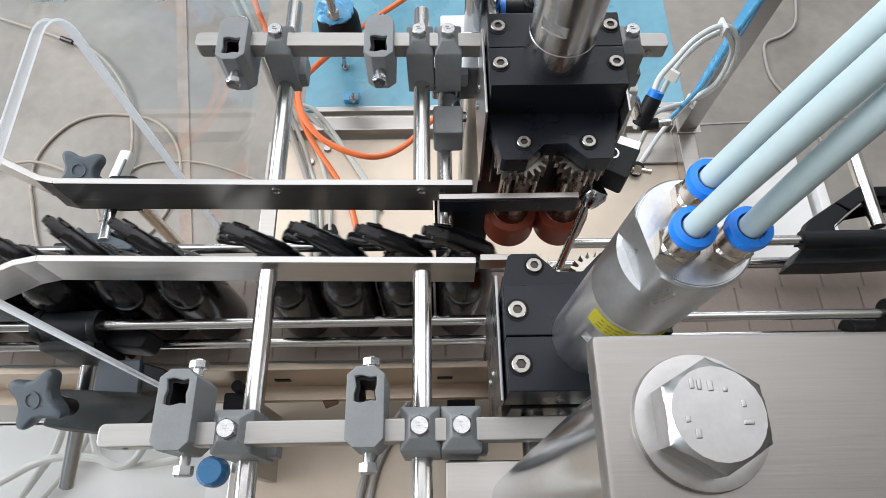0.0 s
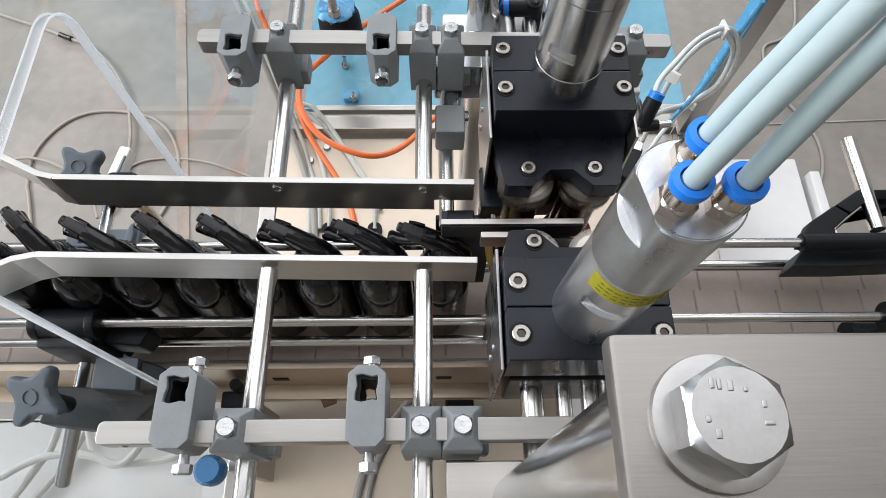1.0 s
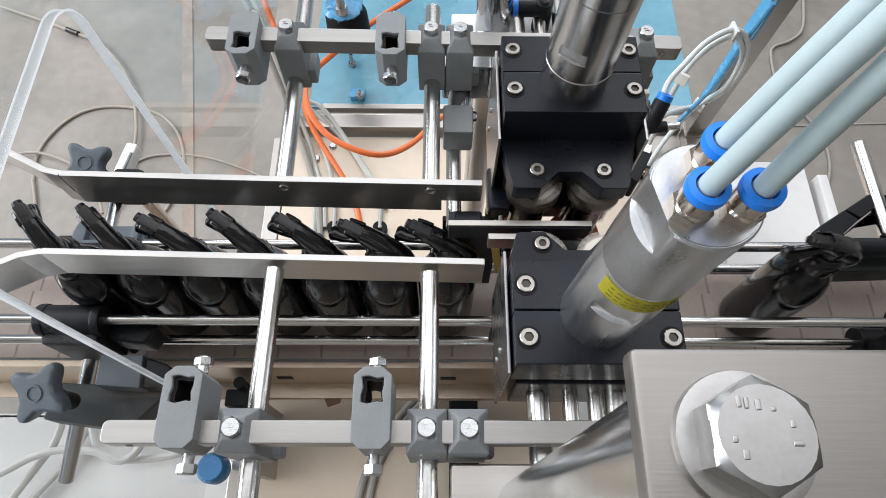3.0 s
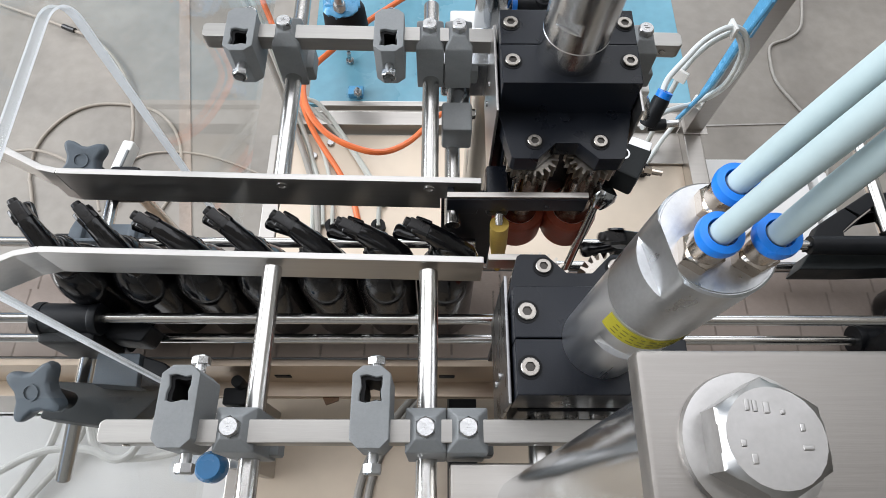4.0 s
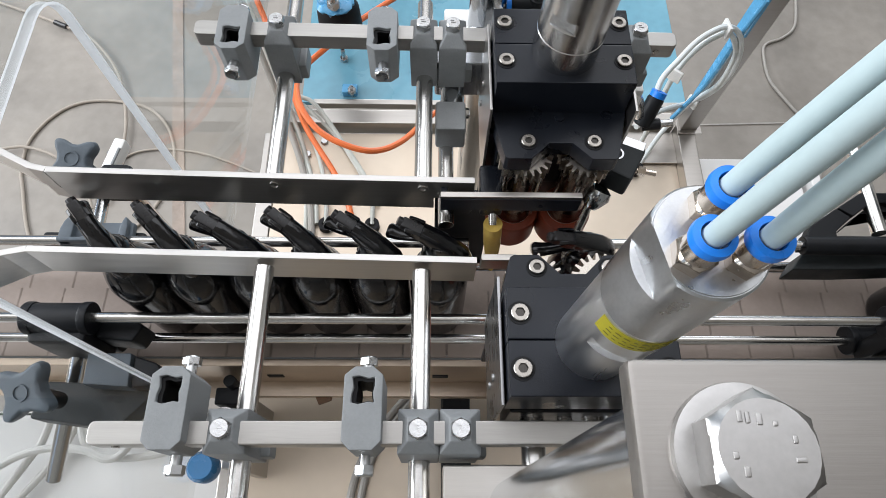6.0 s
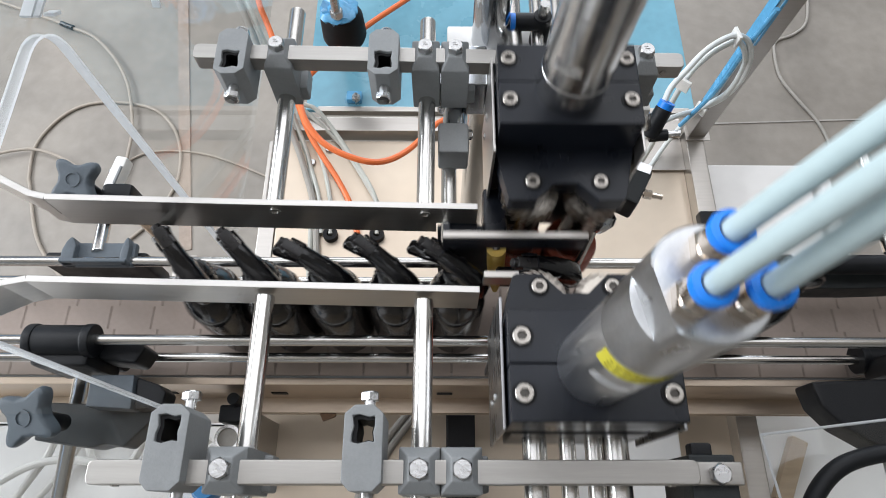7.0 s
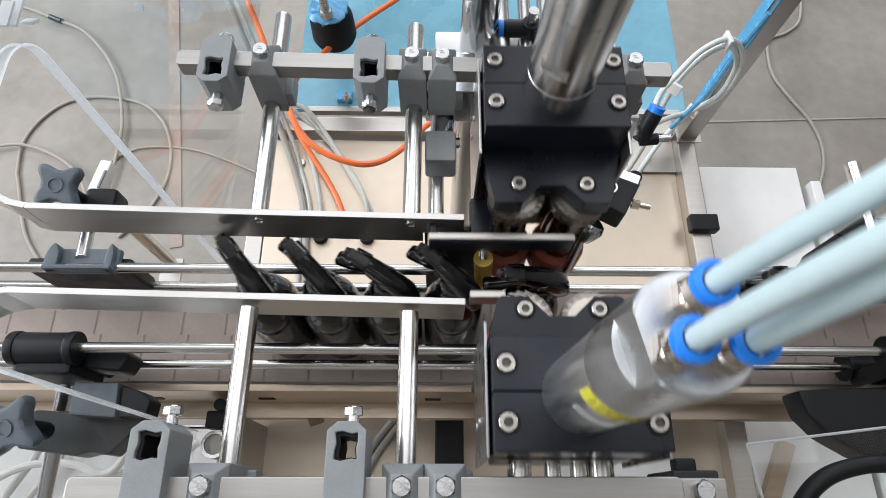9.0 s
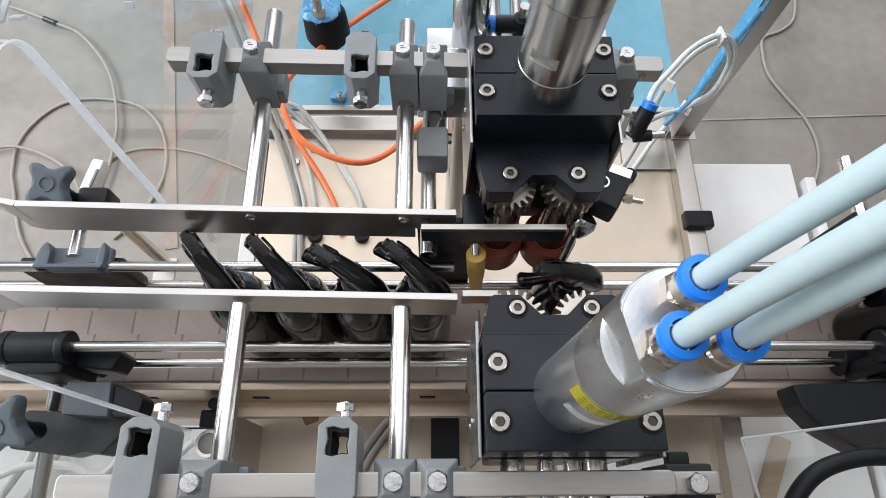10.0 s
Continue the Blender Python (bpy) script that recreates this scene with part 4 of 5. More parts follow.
part("tube", hose([(0.330, 0.358, -0.302), (0.343, 0.391, -0.29), (0.368, 0.418, -0.28), (0.399, 0.45, -0.275), (0.428, 0.468, -0.27), (0.450, 0.474, -0.27), (0.468, 0.470, -0.28), (0.483, 0.464, -0.31), (0.491, 0.464, -0.36), (0.488, 0.474, -0.42), (0.474, 0.490, -0.47), (0.422, 0.461, -0.45), (0.381, 0.426, -0.42), (0.338, 0.385, -0.40)], 0.0044, 10), CLEARTUBE, ac)
part("tube", hose([(0.372, 0.413, -0.578), (0.378, 0.416, -0.48), (0.376, 0.423, -0.36), (0.387, 0.437, -0.31), (0.410, 0.454, -0.29), (0.437, 0.470, -0.285), (0.453, 0.471, -0.28), (0.468, 0.466, -0.295), (0.482, 0.466, -0.33), (0.486, 0.470, -0.40), (0.472, 0.492, -0.48), (0.440, 0.472, -0.54), (0.393, 0.411, -0.578)], 0.0044, 10), CLEARTUBE, ac)
part("tube_grommet", ring((0.393, 0.411, DZ), (0.393, 0.411, DZ + 0.014), 0.013, 0.005), DARKVOID, ac)
for (x, y, z), a in (((0.447, 0.474, -0.274), 0.2), ((0.378, 0.424, -0.32), 0.9), ((0.476, 0.492, -0.474), 0.6)):
    part("cable_tie", box(x, y, z, 0.005, 0.022, 0.022, 0.001, turn=Matrix.Rotation(a, 4, "Z")), WHITECABLE, ac, "white cable tie")
part("tie_blue", hose([(0.445, 0.475, -0.50), (0.468, 0.474, -0.40), (0.473, 0.474, -0.30), (0.482, 0.476, -0.22)], 0.0040, 8), BLUESCRAP, ac, "twisted blue film")

# ---------------------------------------------------------------- conveyor guide brackets
def star_knob(t, x, y, z, axis, r=0.027, spin=0.3):
    b = bmesh.new()
    n = 64
    rows = []
    for f, h in ((0.62, -0.010), (0.92, -0.008), (1.0, 0.0), (0.95, 0.006), (0.72, 0.0085)):
        row = []
        for i in range(n):
            a = 2 * math.pi * i / n
            rr = r * f * (0.58 + 0.42 * (0.5 + 0.5 * math.cos(4 * a)) ** 2.0)
            row.append(b.verts.new((rr * math.cos(a + spin), rr * math.sin(a + spin), h)))
        rows.append(row)
    for a, c in zip(rows, rows[1:]):
        for i in range(n):
            b.faces.new((a[i], a[(i + 1) % n], c[(i + 1) % n], c[i]))
    b.faces.new(rows[0][::-1])
    b.faces.new(rows[-1])
    m = Matrix.Translation((x, y, z)) @ Vector(axis).to_track_quat("Z", "Y").to_matrix().to_4x4()
    bmesh.ops.transform(b, matrix=m, verts=b.verts)
    ob = part("star_knob", b, KNOB, t, "dark four-lobed star knob", 50)
    q = Vector((x, y, z)) + Vector(axis).normalized() * 0.0085
    part("knob_boss", ring(q, q + Vector(axis).normalized() * 0.0012, 0.0085, 0.0065), KNOB, ob)


def rod_holder(t, x, y, z, s, two):
    """Black clip that grips the guide rods; s: side of the conveyor."""
    for zz in ((z, z - 0.072) if two else (z,)):
        part("clip", rod((x - 0.028, y, zz), (x + 0.028, y, zz), 0.0165, 24, 0.003), BLACKNYLON, t)
        for dx in (-0.030, 0.030):
            part("clip_flange", rod((x + dx - 0.005, y, zz), (x + dx + 0.005, y, zz), 0.0178, 24, 0.002), BLACKNYLON, t)
    part("clip_body", box(x, y + s * 0.015, z - (0.036 if two else 0.012), 0.062, 0.024, 0.075 if two else 0.03, 0.006), BLACKNYLON, t)


gb = thing("guide_bracket", (-0.38, 0.16, -0.25), "black plastic guide bracket with a star knob", "bracket", "brackets along the conveyor")
part("clip_body", box(-0.375, 0.092, -0.242, 0.115, 0.016, 0.068, 0.004), BLACKNYLON, gb)
part("saddle_lip", box(-0.366, 0.0815, -0.193, 0.074, 0.005, 0.012, 0.002), KNOB, gb)
part("saddle", box(-0.366, 0.093, -0.203, 0.080, 0.028, 0.010, 0.003), KNOB, gb, "dark blue-grey saddle clip")
for dx, w in ((-0.030, 0.015), (0.032, 0.009)):
    lobe = [(dx - w / 2, 0.079), (dx + w / 2, 0.079), (dx + w / 2, 0.100), (dx + w * 0.25, 0.108), (dx, 0.111), (dx - w * 0.3, 0.105), (dx - w / 2, 0.095)]
    part("saddle_ear", prism([(-0.366 + x, y) for x, y in lobe], -0.206, -0.190, 0.002), KNOB, gb)
part("stem", rod((-0.368, 0.095, -0.200), (-0.388, 0.215, -0.228), 0.0075, 22, 0.001), CHROME, gb)
part("arm_block", box(-0.362, 0.165, -0.212, 0.036, 0.034, 0.036, 0.006), BLACKNYLON, gb)
part("knob_stem", rod((-0.385, 0.166, -0.200), (-0.387, 0.165, -0.162), 0.009, 18), BLACKNYLON, gb)
part("knob_arm", box(-0.376, 0.166, -0.208, 0.03, 0.020, 0.018, 0.003), BLACKNYLON, gb)
star_knob(gb, -0.387, 0.164, -0.160, (0.05, -0.35, 1.0), 0.030, 0.55)
part("cable_plug", box(-0.375, 0.203, -0.215, 0.015, 0.044, 0.018, 0.003, turn=Matrix.Rotation(-0.18, 4, "Z")), WHITECABLE, gb, "white plastic cable plug")
part("plug_slot", box(-0.3705, 0.198, -0.2055, 0.003, 0.024, 0.003, 0.001, turn=Matrix.Rotation(-0.18, 4, "Z")), GREYPLASTIC, gb)
part("web_leg", rod((-0.356, 0.165, -0.40), (-0.358, 0.165, -0.225), 0.008), CHROME, gb)
part("side_tab", box(-0.356, 0.136, -0.398, 0.03, 0.075, 0.006, 0.001), STEEL, gb)

gb2 = thing("guide_bracket", (-0.38, -0.07, -0.33), "black plastic guide bracket with a star knob under clear acrylic", "bracket", "brackets along the conveyor")
rod_holder(gb2, -0.386, -0.004, -0.205, -1, True)
part("latch", prism([(-0.360, 0.004), (-0.325, 0.006), (-0.305, -0.006), (-0.314, -0.024), (-0.355, -0.020)], -0.262, -0.222, 0.004), BLACKNYLON, gb2)
part("stem", rod((-0.390, -0.012, -0.262), (-0.443, -0.155, -0.365), 0.0088, 22, 0.001), CHROME, gb2)
part("arm_block", prism([(-0.415, -0.060), (-0.300, -0.064), (-0.292, -0.070), (-0.325, -0.107), (-0.345, -0.104), (-0.360, -0.108), (-0.424, -0.100)], -0.290, -0.256, 0.003), SMOKE, gb2)
part("slide_block", prism([(-0.364, -0.034), (-0.317, -0.034), (-0.314, -0.071), (-0.363, -0.068)], -0.262, -0.233, 0.002), KNOB, gb2, "blue-grey slide block")
part("end_stop", prism([(-0.3155, -0.036), (-0.290, -0.044), (-0.281, -0.052), (-0.283, -0.068), (-0.3125, -0.071)], -0.268, -0.236, 0.003), BLACKNYLON, gb2)
star_knob(gb2, -0.386, -0.086, -0.182, (-0.12, -0.35, 1.0), 0.034, -0.2)
part("knob_stem", rod((-0.386, -0.084, -0.24), (-0.388, -0.085, -0.185), 0.009, 18), BLACKNYLON, gb2)

gb3 = thing("guide_bracket", (0.50, 0.12, -0.28), "black plastic guide bracket on the outfeed", "bracket", "brackets along the conveyor")
part("bracket_plate", prism([(0.425, 0.081), (0.443, 0.109), (0.478, 0.131), (0.492, 0.119), (0.470, 0.101), (0.470, 0.082)], -0.214, -0.196, 0.002), BLACKNYLON, gb3)
part("bracket_plate", prism([(0.4795, 0.1315), (0.512, 0.152), (0.600, 0.152), (0.600, 0.139), (0.520, 0.138), (0.495, 0.1205)], -0.214, -0.196, 0.002), BLACKNYLON, gb3)
part("slot_frame", prism([(0.472, 0.100), (0.509, 0.126), (0.600, 0.126), (0.600, 0.137), (0.521, 0.1365), (0.494, 0.1175)], -0.216, -0.203, 0.001), DARKVOID, gb3)
part("lower_web", prism([(0.427, 0.066), (0.445, 0.088), (0.470, 0.100), (0.60, 0.100), (0.60, 0.070), (0.49, 0.066)], -0.262, -0.226, 0.003), SMOKE, gb3)
star_knob(gb3, 0.56, 0.155, -0.165, (0.1, -0.3, 1), 0.026)
part("stem", rod((0.522, 0.10, -0.20), (0.522, 0.225, -0.20), 0.0085, 22, 0.001), CHROME, gb3)
part("clip", rod((0.43, 0.086, -0.203), (0.66, 0.086, -0.203), 0.011, 22, 0.002), BLACKNYLON, gb3)

gb4 = thing("guide_bracket", (0.47, -0.05, -0.33), "black plastic guide bracket on the outfeed", "bracket", "brackets along the conveyor")
rod_holder(gb4, 0.536, -0.004, -0.205, -1, True)
part("arm_block", prism([(0.412, -0.040), (0.56, -0.034), (0.58, -0.115), (0.470, -0.108), (0.437, -0.088), (0.418, -0.066)], -0.265, -0.225, 0.005), BLACKNYLON, gb4)
part("hand_loop", hose([(0.335, -0.185, -0.16), (0.354, -0.152, -0.155), (0.376, -0.132, -0.15), (0.408, -0.122, -0.15), (0.44, -0.120, -0.15), (0.50, -0.125, -0.16)], 0.008, 16), BLACKNYLON, gb4)

# ---------------------------------------------------------------- clear acrylic guard with an arched opening
def guard():
    x = -0.275
    t = thing("acrylic_guard", (x, 0.04, -0.35), "clear acrylic guard sheet with a round-cornered opening", "guard")
    y0, y1, zt, r = -0.072, 0.157, 0.098, 0.036
    arc = [(y0, -0.36)] + [(y0 + r - r * math.cos(a), zt - r + r * math.sin(a)) for a in [i * math.pi / 16 for i in range(9)]] \
        + [(y1 - r + r * math.sin(a), zt - r + r * math.cos(a)) for a in [i * math.pi / 16 for i in range(9)]] + [(y1, -0.36)]
    b = bmesh.new()
    poly = [(-0.50, -0.36), *arc, (0.70, -0.36), (0.70, 0.36), (-0.50, 0.36)]
    fr = [b.verts.new((x - 0.0038, y, z)) for y, z in poly]
    bk = [b.verts.new((x + 0.0038, y, z)) for y, z in poly]
    n = len(poly)
    b.faces.new(fr)
    b.faces.new(bk[::-1])
    for i in range(n):
        b.faces.new((fr[i], fr[(i + 1) % n], bk[(i + 1) % n], bk[i]))
    bmesh.ops.recalc_face_normals(b, faces=b.faces)
    sheet = part("sheet", b, ACRYLIC, t)
    sheet.visible_shadow = False
    # sawn edge of the opening, piped light in its pale colour, a little proud of the sheet
    b = bmesh.new()
    e = 0.0020
    edge = [(y0 + e, -0.36)] + [(y0 + r - (r - e) * math.cos(a), zt - r + (r - e) * math.sin(a)) for a in [i * math.pi / 16 for i in range(9)]] \
        + [(y1 - r + (r - e) * math.sin(a), zt - r + (r - e) * math.cos(a)) for a in [i * math.pi / 16 for i in range(9)]] + [(y1 - e, -0.36)]
    rows = [[b.verts.new((x + dx, y, z)) for y, z in ln] for dx, ln in ((-0.0042, arc), (-0.0042, edge), (0.0042, edge), (0.0042, arc))]
    for p, q in zip(rows, rows[1:]):
        for i in range(len(arc) - 1):
            b.faces.new((p[i], p[i + 1], q[i + 1], q[i]))
    bmesh.ops.recalc_face_normals(b, faces=b.faces)
    part("sawn_edge", b, FROSTEDGE, t, "pale sawn edge")
    # pale scuffs on the sheet
    for y, z, sy, sz, turn in ((0.155, 0.1065, 0.021, 0.0022, 0.05), (0.1625, 0.0995, 0.022, 0.0022, 0.05), (0.1685, 0.0845, 0.010, 0.0025, -0.6), (0.302, -0.041, 0.007, 0.002, 1.0)):
        part("scuff", box(x, y, z, 0.0084, sy, sz, 0.0003, turn=Matrix.Rotation(turn, 4, "X")), FROSTEDGE, t, "pale scuff on the acrylic")
guard()

g2 = thing("acrylic_sheet", (0.45, -0.15, -0.3), "clear acrylic sheet edge over the outfeed", "guard")
sh = part("sheet", prism([(0.335, -0.099), (0.62, -0.066), (0.62, -0.32), (0.362, -0.32)], -0.203, -0.199, 0.0003), ACRYLIC, g2)
sh.visible_shadow = False
part("sawn_edge", rod((0.335, -0.0985, -0.201), (0.62, -0.0655, -0.201), 0.0014, 8), FROSTEDGE, g2)
part("sawn_edge", rod((0.335, -0.0985, -0.201), (0.362, -0.32, -0.201), 0.0014, 8), FROSTEDGE, g2)

# ---------------------------------------------------------------- cables and small parts on the deck and floor
def cable(name, pts, r, mat, label):
    t = thing(name, pts[0], label, "cable", "cables round the machine")
    part("jacket", hose(pts, r, 10, 10), mat, t)

cable("power_cable", [(-0.40, 0.95, -0.43), (-0.335, 0.729, -0.45), (-0.312, 0.671, -0.47), (-0.253, 0.53, -0.52), (-0.228, 0.475, -0.55), (-0.179, 0.402, -0.572), (-0.15, 0.345, -0.573), (-0.135, 0.29, -0.573)], 0.0055, ORANGE, "orange cable running over the deck")
cable("power_cable", [(0.029, 0.815, -0.47), (-0.044, 0.716, -0.44), (-0.118, 0.628, -0.42), (-0.171, 0.546, -0.4), (-0.209, 0.47, -0.38), (-0.204, 0.407, -0.37), (-0.174, 0.362, -0.38), (-0.13, 0.339, -0.39), (-0.083, 0.338, -0.405), (-0.041, 0.376, -0.432), (0.01, 0.447, -0.455), (0.056, 0.477, -0.472), (0.113, 0.506, -0.492)], 0.0050, ORANGE, "orange cable looped in the air over the deck")
for pts in ([(-0.264, 0.52, -0.555), (-0.25, 0.48, -0.566), (-0.235, 0.44, -0.572), (-0.209, 0.359, -0.573), (-0.20, 0.29, -0.573)],
            [(-0.258, 0.53, -0.55), (-0.24, 0.50, -0.56), (-0.21, 0.44, -0.570), (-0.186, 0.348, -0.565), (-0.183, 0.288, -0.570)],
            [(-0.252, 0.54, -0.548), (-0.225, 0.52, -0.556), (-0.172, 0.47, -0.570), (-0.121, 0.387, -0.572), (-0.09, 0.33, -0.573)],
            [(-0.248, 0.55, -0.545), (-0.215, 0.53, -0.55), (-0.143, 0.43, -0.570), (-0.104, 0.353, -0.565), (-0.100, 0.288, -0.570)]):
    cable("air_tube", pts, 0.0044, MILKTUBE, "milky air tube running into the deck")
def on_floor(rows, lift=0.006):
    return [(x, y, FLOOR + lift) for x, y in rows]

knotted = on_floor([(-1.75, 1.69), (-1.517, 1.598), (-1.43, 1.558), (-1.321, 1.509), (-1.226, 1.416), (-1.157, 1.313), (-1.118, 1.212), (-1.088, 1.091), (-1.083, 0.998), (-1.085, 0.90), (-1.10, 0.78)], 0.016)
cable("signal_cable", knotted, 0.0056, CORD, "grey-beige cable with a taped joint lying on the floor")
solid("tape_joint", hose([(-1.455, 1.570, FLOOR + 0.019), (-1.43, 1.558, FLOOR + 0.019), (-1.405, 1.548, FLOOR + 0.019)], 0.0105, 10, 4), SATINBLACK, "black tape wound round a cable joint", "tape")
cable("signal_cable", on_floor([(-1.05, 0.42), (-1.20, 0.52), (-1.32, 0.66), (-1.397, 0.859), (-1.412, 0.903), (-1.422, 1.017), (-1.385, 1.112), (-1.32, 1.181), (-1.235, 1.211), (-1.121, 1.207), (-1.023, 1.177), (-0.949, 1.105), (-0.907, 1.011), (-0.895, 0.909), (-0.911, 0.832), (-0.95, 0.74), (-1.02, 0.66)]), 0.0056, CORD, "grey-beige cable coiled on the floor")
cable("signal_cable", on_floor([(-1.80, 0.86), (-1.636, 0.935), (-1.531, 0.981), (-1.457, 0.998), (-1.407, 0.999), (-1.332, 0.977), (-1.242, 0.928), (-1.178, 0.862), (-1.13, 0.76)], 0.022), 0.0054, CORD, "grey-beige cable lying on the floor")
cable("signal_cable", on_floor([(-1.12, 0.92), (-1.082, 0.963), (-1.02, 0.998), (-0.922, 1.006), (-0.80, 0.989), (-0.654, 0.934), (-0.50, 0.86)]), 0.0038, CORD, "thin grey cable lying on the floor")
cable("floor_cable", on_floor([(1.50, 1.83), (1.485, 1.758), (1.447, 1.613), (1.385, 1.551), (1.308, 1.514), (1.288, 1.447), (1.288, 1.342), (1.331, 1.241), (1.382, 1.143), (1.401, 1.048), (1.389, 0.956), (1.349, 0.866), (1.28, 0.76)]), 0.0055, GREYCABLE, "dark grey cable lying on the floor")
cable("air_conduit", [(-0.385, 0.75, -0.37), (-0.361, 0.694, -0.40), (-0.334, 0.64, -0.42), (-0.314, 0.595, -0.45), (-0.291, 0.546, -0.50), (-0.271, 0.499, -0.55), (-0.24, 0.418, -0.57), (-0.215, 0.33, -0.572), (-0.20, 0.20, -0.572)], 0.0062, GREYCABLE, "grey conduit hanging down to the deck edge")
cable("air_conduit", [(-0.375, 0.76, -0.37), (-0.350, 0.700, -0.40), (-0.322, 0.645, -0.42), (-0.301, 0.600, -0.45), (-0.279, 0.550, -0.50), (-0.259, 0.505, -0.55), (-0.232, 0.43, -0.573), (-0.222, 0.33, -0.574), (-0.215, 0.20, -0.574)], 0.0045, MILKTUBE, "milky tube hanging beside the conduit")
cable("signal_cable", [(-0.85, -0.19, -0.60), (-0.724, -0.149, -0.60), (-0.677, -0.128, -0.60), (-0.638, -0.106, -0.60), (-0.596, -0.095, -0.60), (-0.541, -0.097, -0.60), (-0.502, -0.111, -0.60), (-0.477, -0.100, -0.60), (-0.462, -0.066, -0.60), (-0.460, -0.026, -0.60), (-0.47, 0.02, -0.60)], 0.0062, WHITECABLE, "white cable looped beside the frame")
cable("signal_cable", [(-0.70, -0.22, -0.625), (-0.664, -0.164, -0.62), (-0.634, -0.110, -0.62), (-0.619, -0.079, -0.62), (-0.617, -0.03, -0.62), (-0.64, 0.03, -0.62)], 0.0062, WHITECABLE, "white cable hanging beside the frame")
cable("signal_cable", [(-0.575, -0.02, -0.615), (-0.554, -0.074, -0.615), (-0.540, -0.096, -0.615), (-0.510, -0.107, -0.615), (-0.456, -0.106, -0.615), (-0.403, -0.094, -0.615), (-0.36, -0.06, -0.615)], 0.0062, WHITECABLE, "white cable looped beside the frame")
cable("signal_cable", [(-0.56, 0.01, -0.632), (-0.575, -0.05, -0.632), (-0.60, -0.11, -0.632), (-0.66, -0.19, -0.632), (-0.74, -0.27, -0.632)], 0.0055, WHITECABLE, "white cable lying on the sheet cover")
cable("drive_cable", [(-0.09, -0.33, -0.572), (-0.115, -0.22, -0.572), (-0.10, -0.12, -0.572), (-0.05, -0.04, -0.572), (0.02, 0.03, -0.572)], 0.006, GREYCABLE, "two dark cables arched over the deck")
cable("drive_cable", [(-0.075, -0.33, -0.572), (-0.098, -0.22, -0.572), (-0.085, -0.12, -0.572), (-0.035, -0.04, -0.572), (0.035, 0.03, -0.572)], 0.006, GREYCABLE, "two dark cables arched over the deck")

vl = thing("pressure_regulator", (-0.28, -0.10, -0.42), "small pressure regulator with a clear bowl and blue cap", "regulator")
part("body", box(-0.250, -0.056, -0.375, 0.030, 0.022, 0.026, 0.003), BLACKNYLON, vl)
part("knob", rod((-0.244, -0.042, -0.375), (-0.244, -0.040, -0.345), 0.0075, 18, 0.001), BLACKNYLON, vl)
part("bowl", turned([(0.014, 0), (0.017, 0.004), (0.017, 0.03), (0.012, 0.034)], (-0.250, -0.086, -0.40), (-0.250, -0.086, 1), 28), GREYCABLE, vl, "smoky clear bowl")
part("gauge_ring", ring((-0.250, -0.086, -0.366), (-0.250, -0.086, -0.363), 0.0165, 0.0125, 28), CHROME, vl)
part("cap", turned([(0.017, 0), (0.018, 0.003), (0.018, 0.02), (0.014, 0.026)], (-0.264, -0.142, -0.37), (-0.264, -0.142, 1), 28), BLUECAP, vl, "blue plastic cap")
part("stand", box(-0.250, -0.09, -0.497, 0.016, 0.10, 0.19, 0.002), STEEL, vl)

# supposed sheet, added because the area beside the conveyor is bright
sk = thing("side_cover", (-0.6, -0.3, FLOOR), "pale grey sheet added for the bright area beside the conveyor", "cover")
part("top_sheet", box(-0.65, -0.33, -0.654, 0.66, 0.60, 0.012, 0.003), WHITEPAINT, sk)
part("front_lip", box(-0.65, -0.034, -0.665, 0.66, 0.008, 0.034, 0.002), WHITEPAINT, sk)
for x in (-0.95, -0.36):
    part("cover_leg", box(x, -0.33, (FLOOR - 0.66) / 2, 0.03, 0.5, -0.66 - FLOOR, 0.002), WHITEPAINT, sk)
cv = thing("drive_cover", (0.04, -0.13, DZ), "black drive housing on the deck under the head", "housing")
part("body", box(0.044, -0.12, -0.52, 0.040, 0.22, 0.11, 0.003), DARKVOID, cv)
pl = thing("pale_panel", (0.25, -0.12, DZ), "pale grey panel standing on the deck", "panel")
part("sheet", box(0.30, -0.20, DZ + 0.015, 0.17, 0.42, 0.02, 0.003), WHITEPAINT, pl)
fl = thing("flow_valve", (0.225, -0.10, -0.5), "black flow control valve with a knurled screw", "valve")
part("body", rod((0.235, -0.085, -0.50), (0.25, -0.13, -0.47), 0.012, 18, 0.002), BLACKNYLON, fl)
part("screw", rod((0.25, -0.13, -0.47), (0.258, -0.152, -0.455), 0.007, 14, 0.001), BLACKNYLON, fl)
part("port", rod((0.243, -0.11, -0.484), (0.268, -0.095, -0.48), 0.008, 16, 0.001), ZINC, fl)

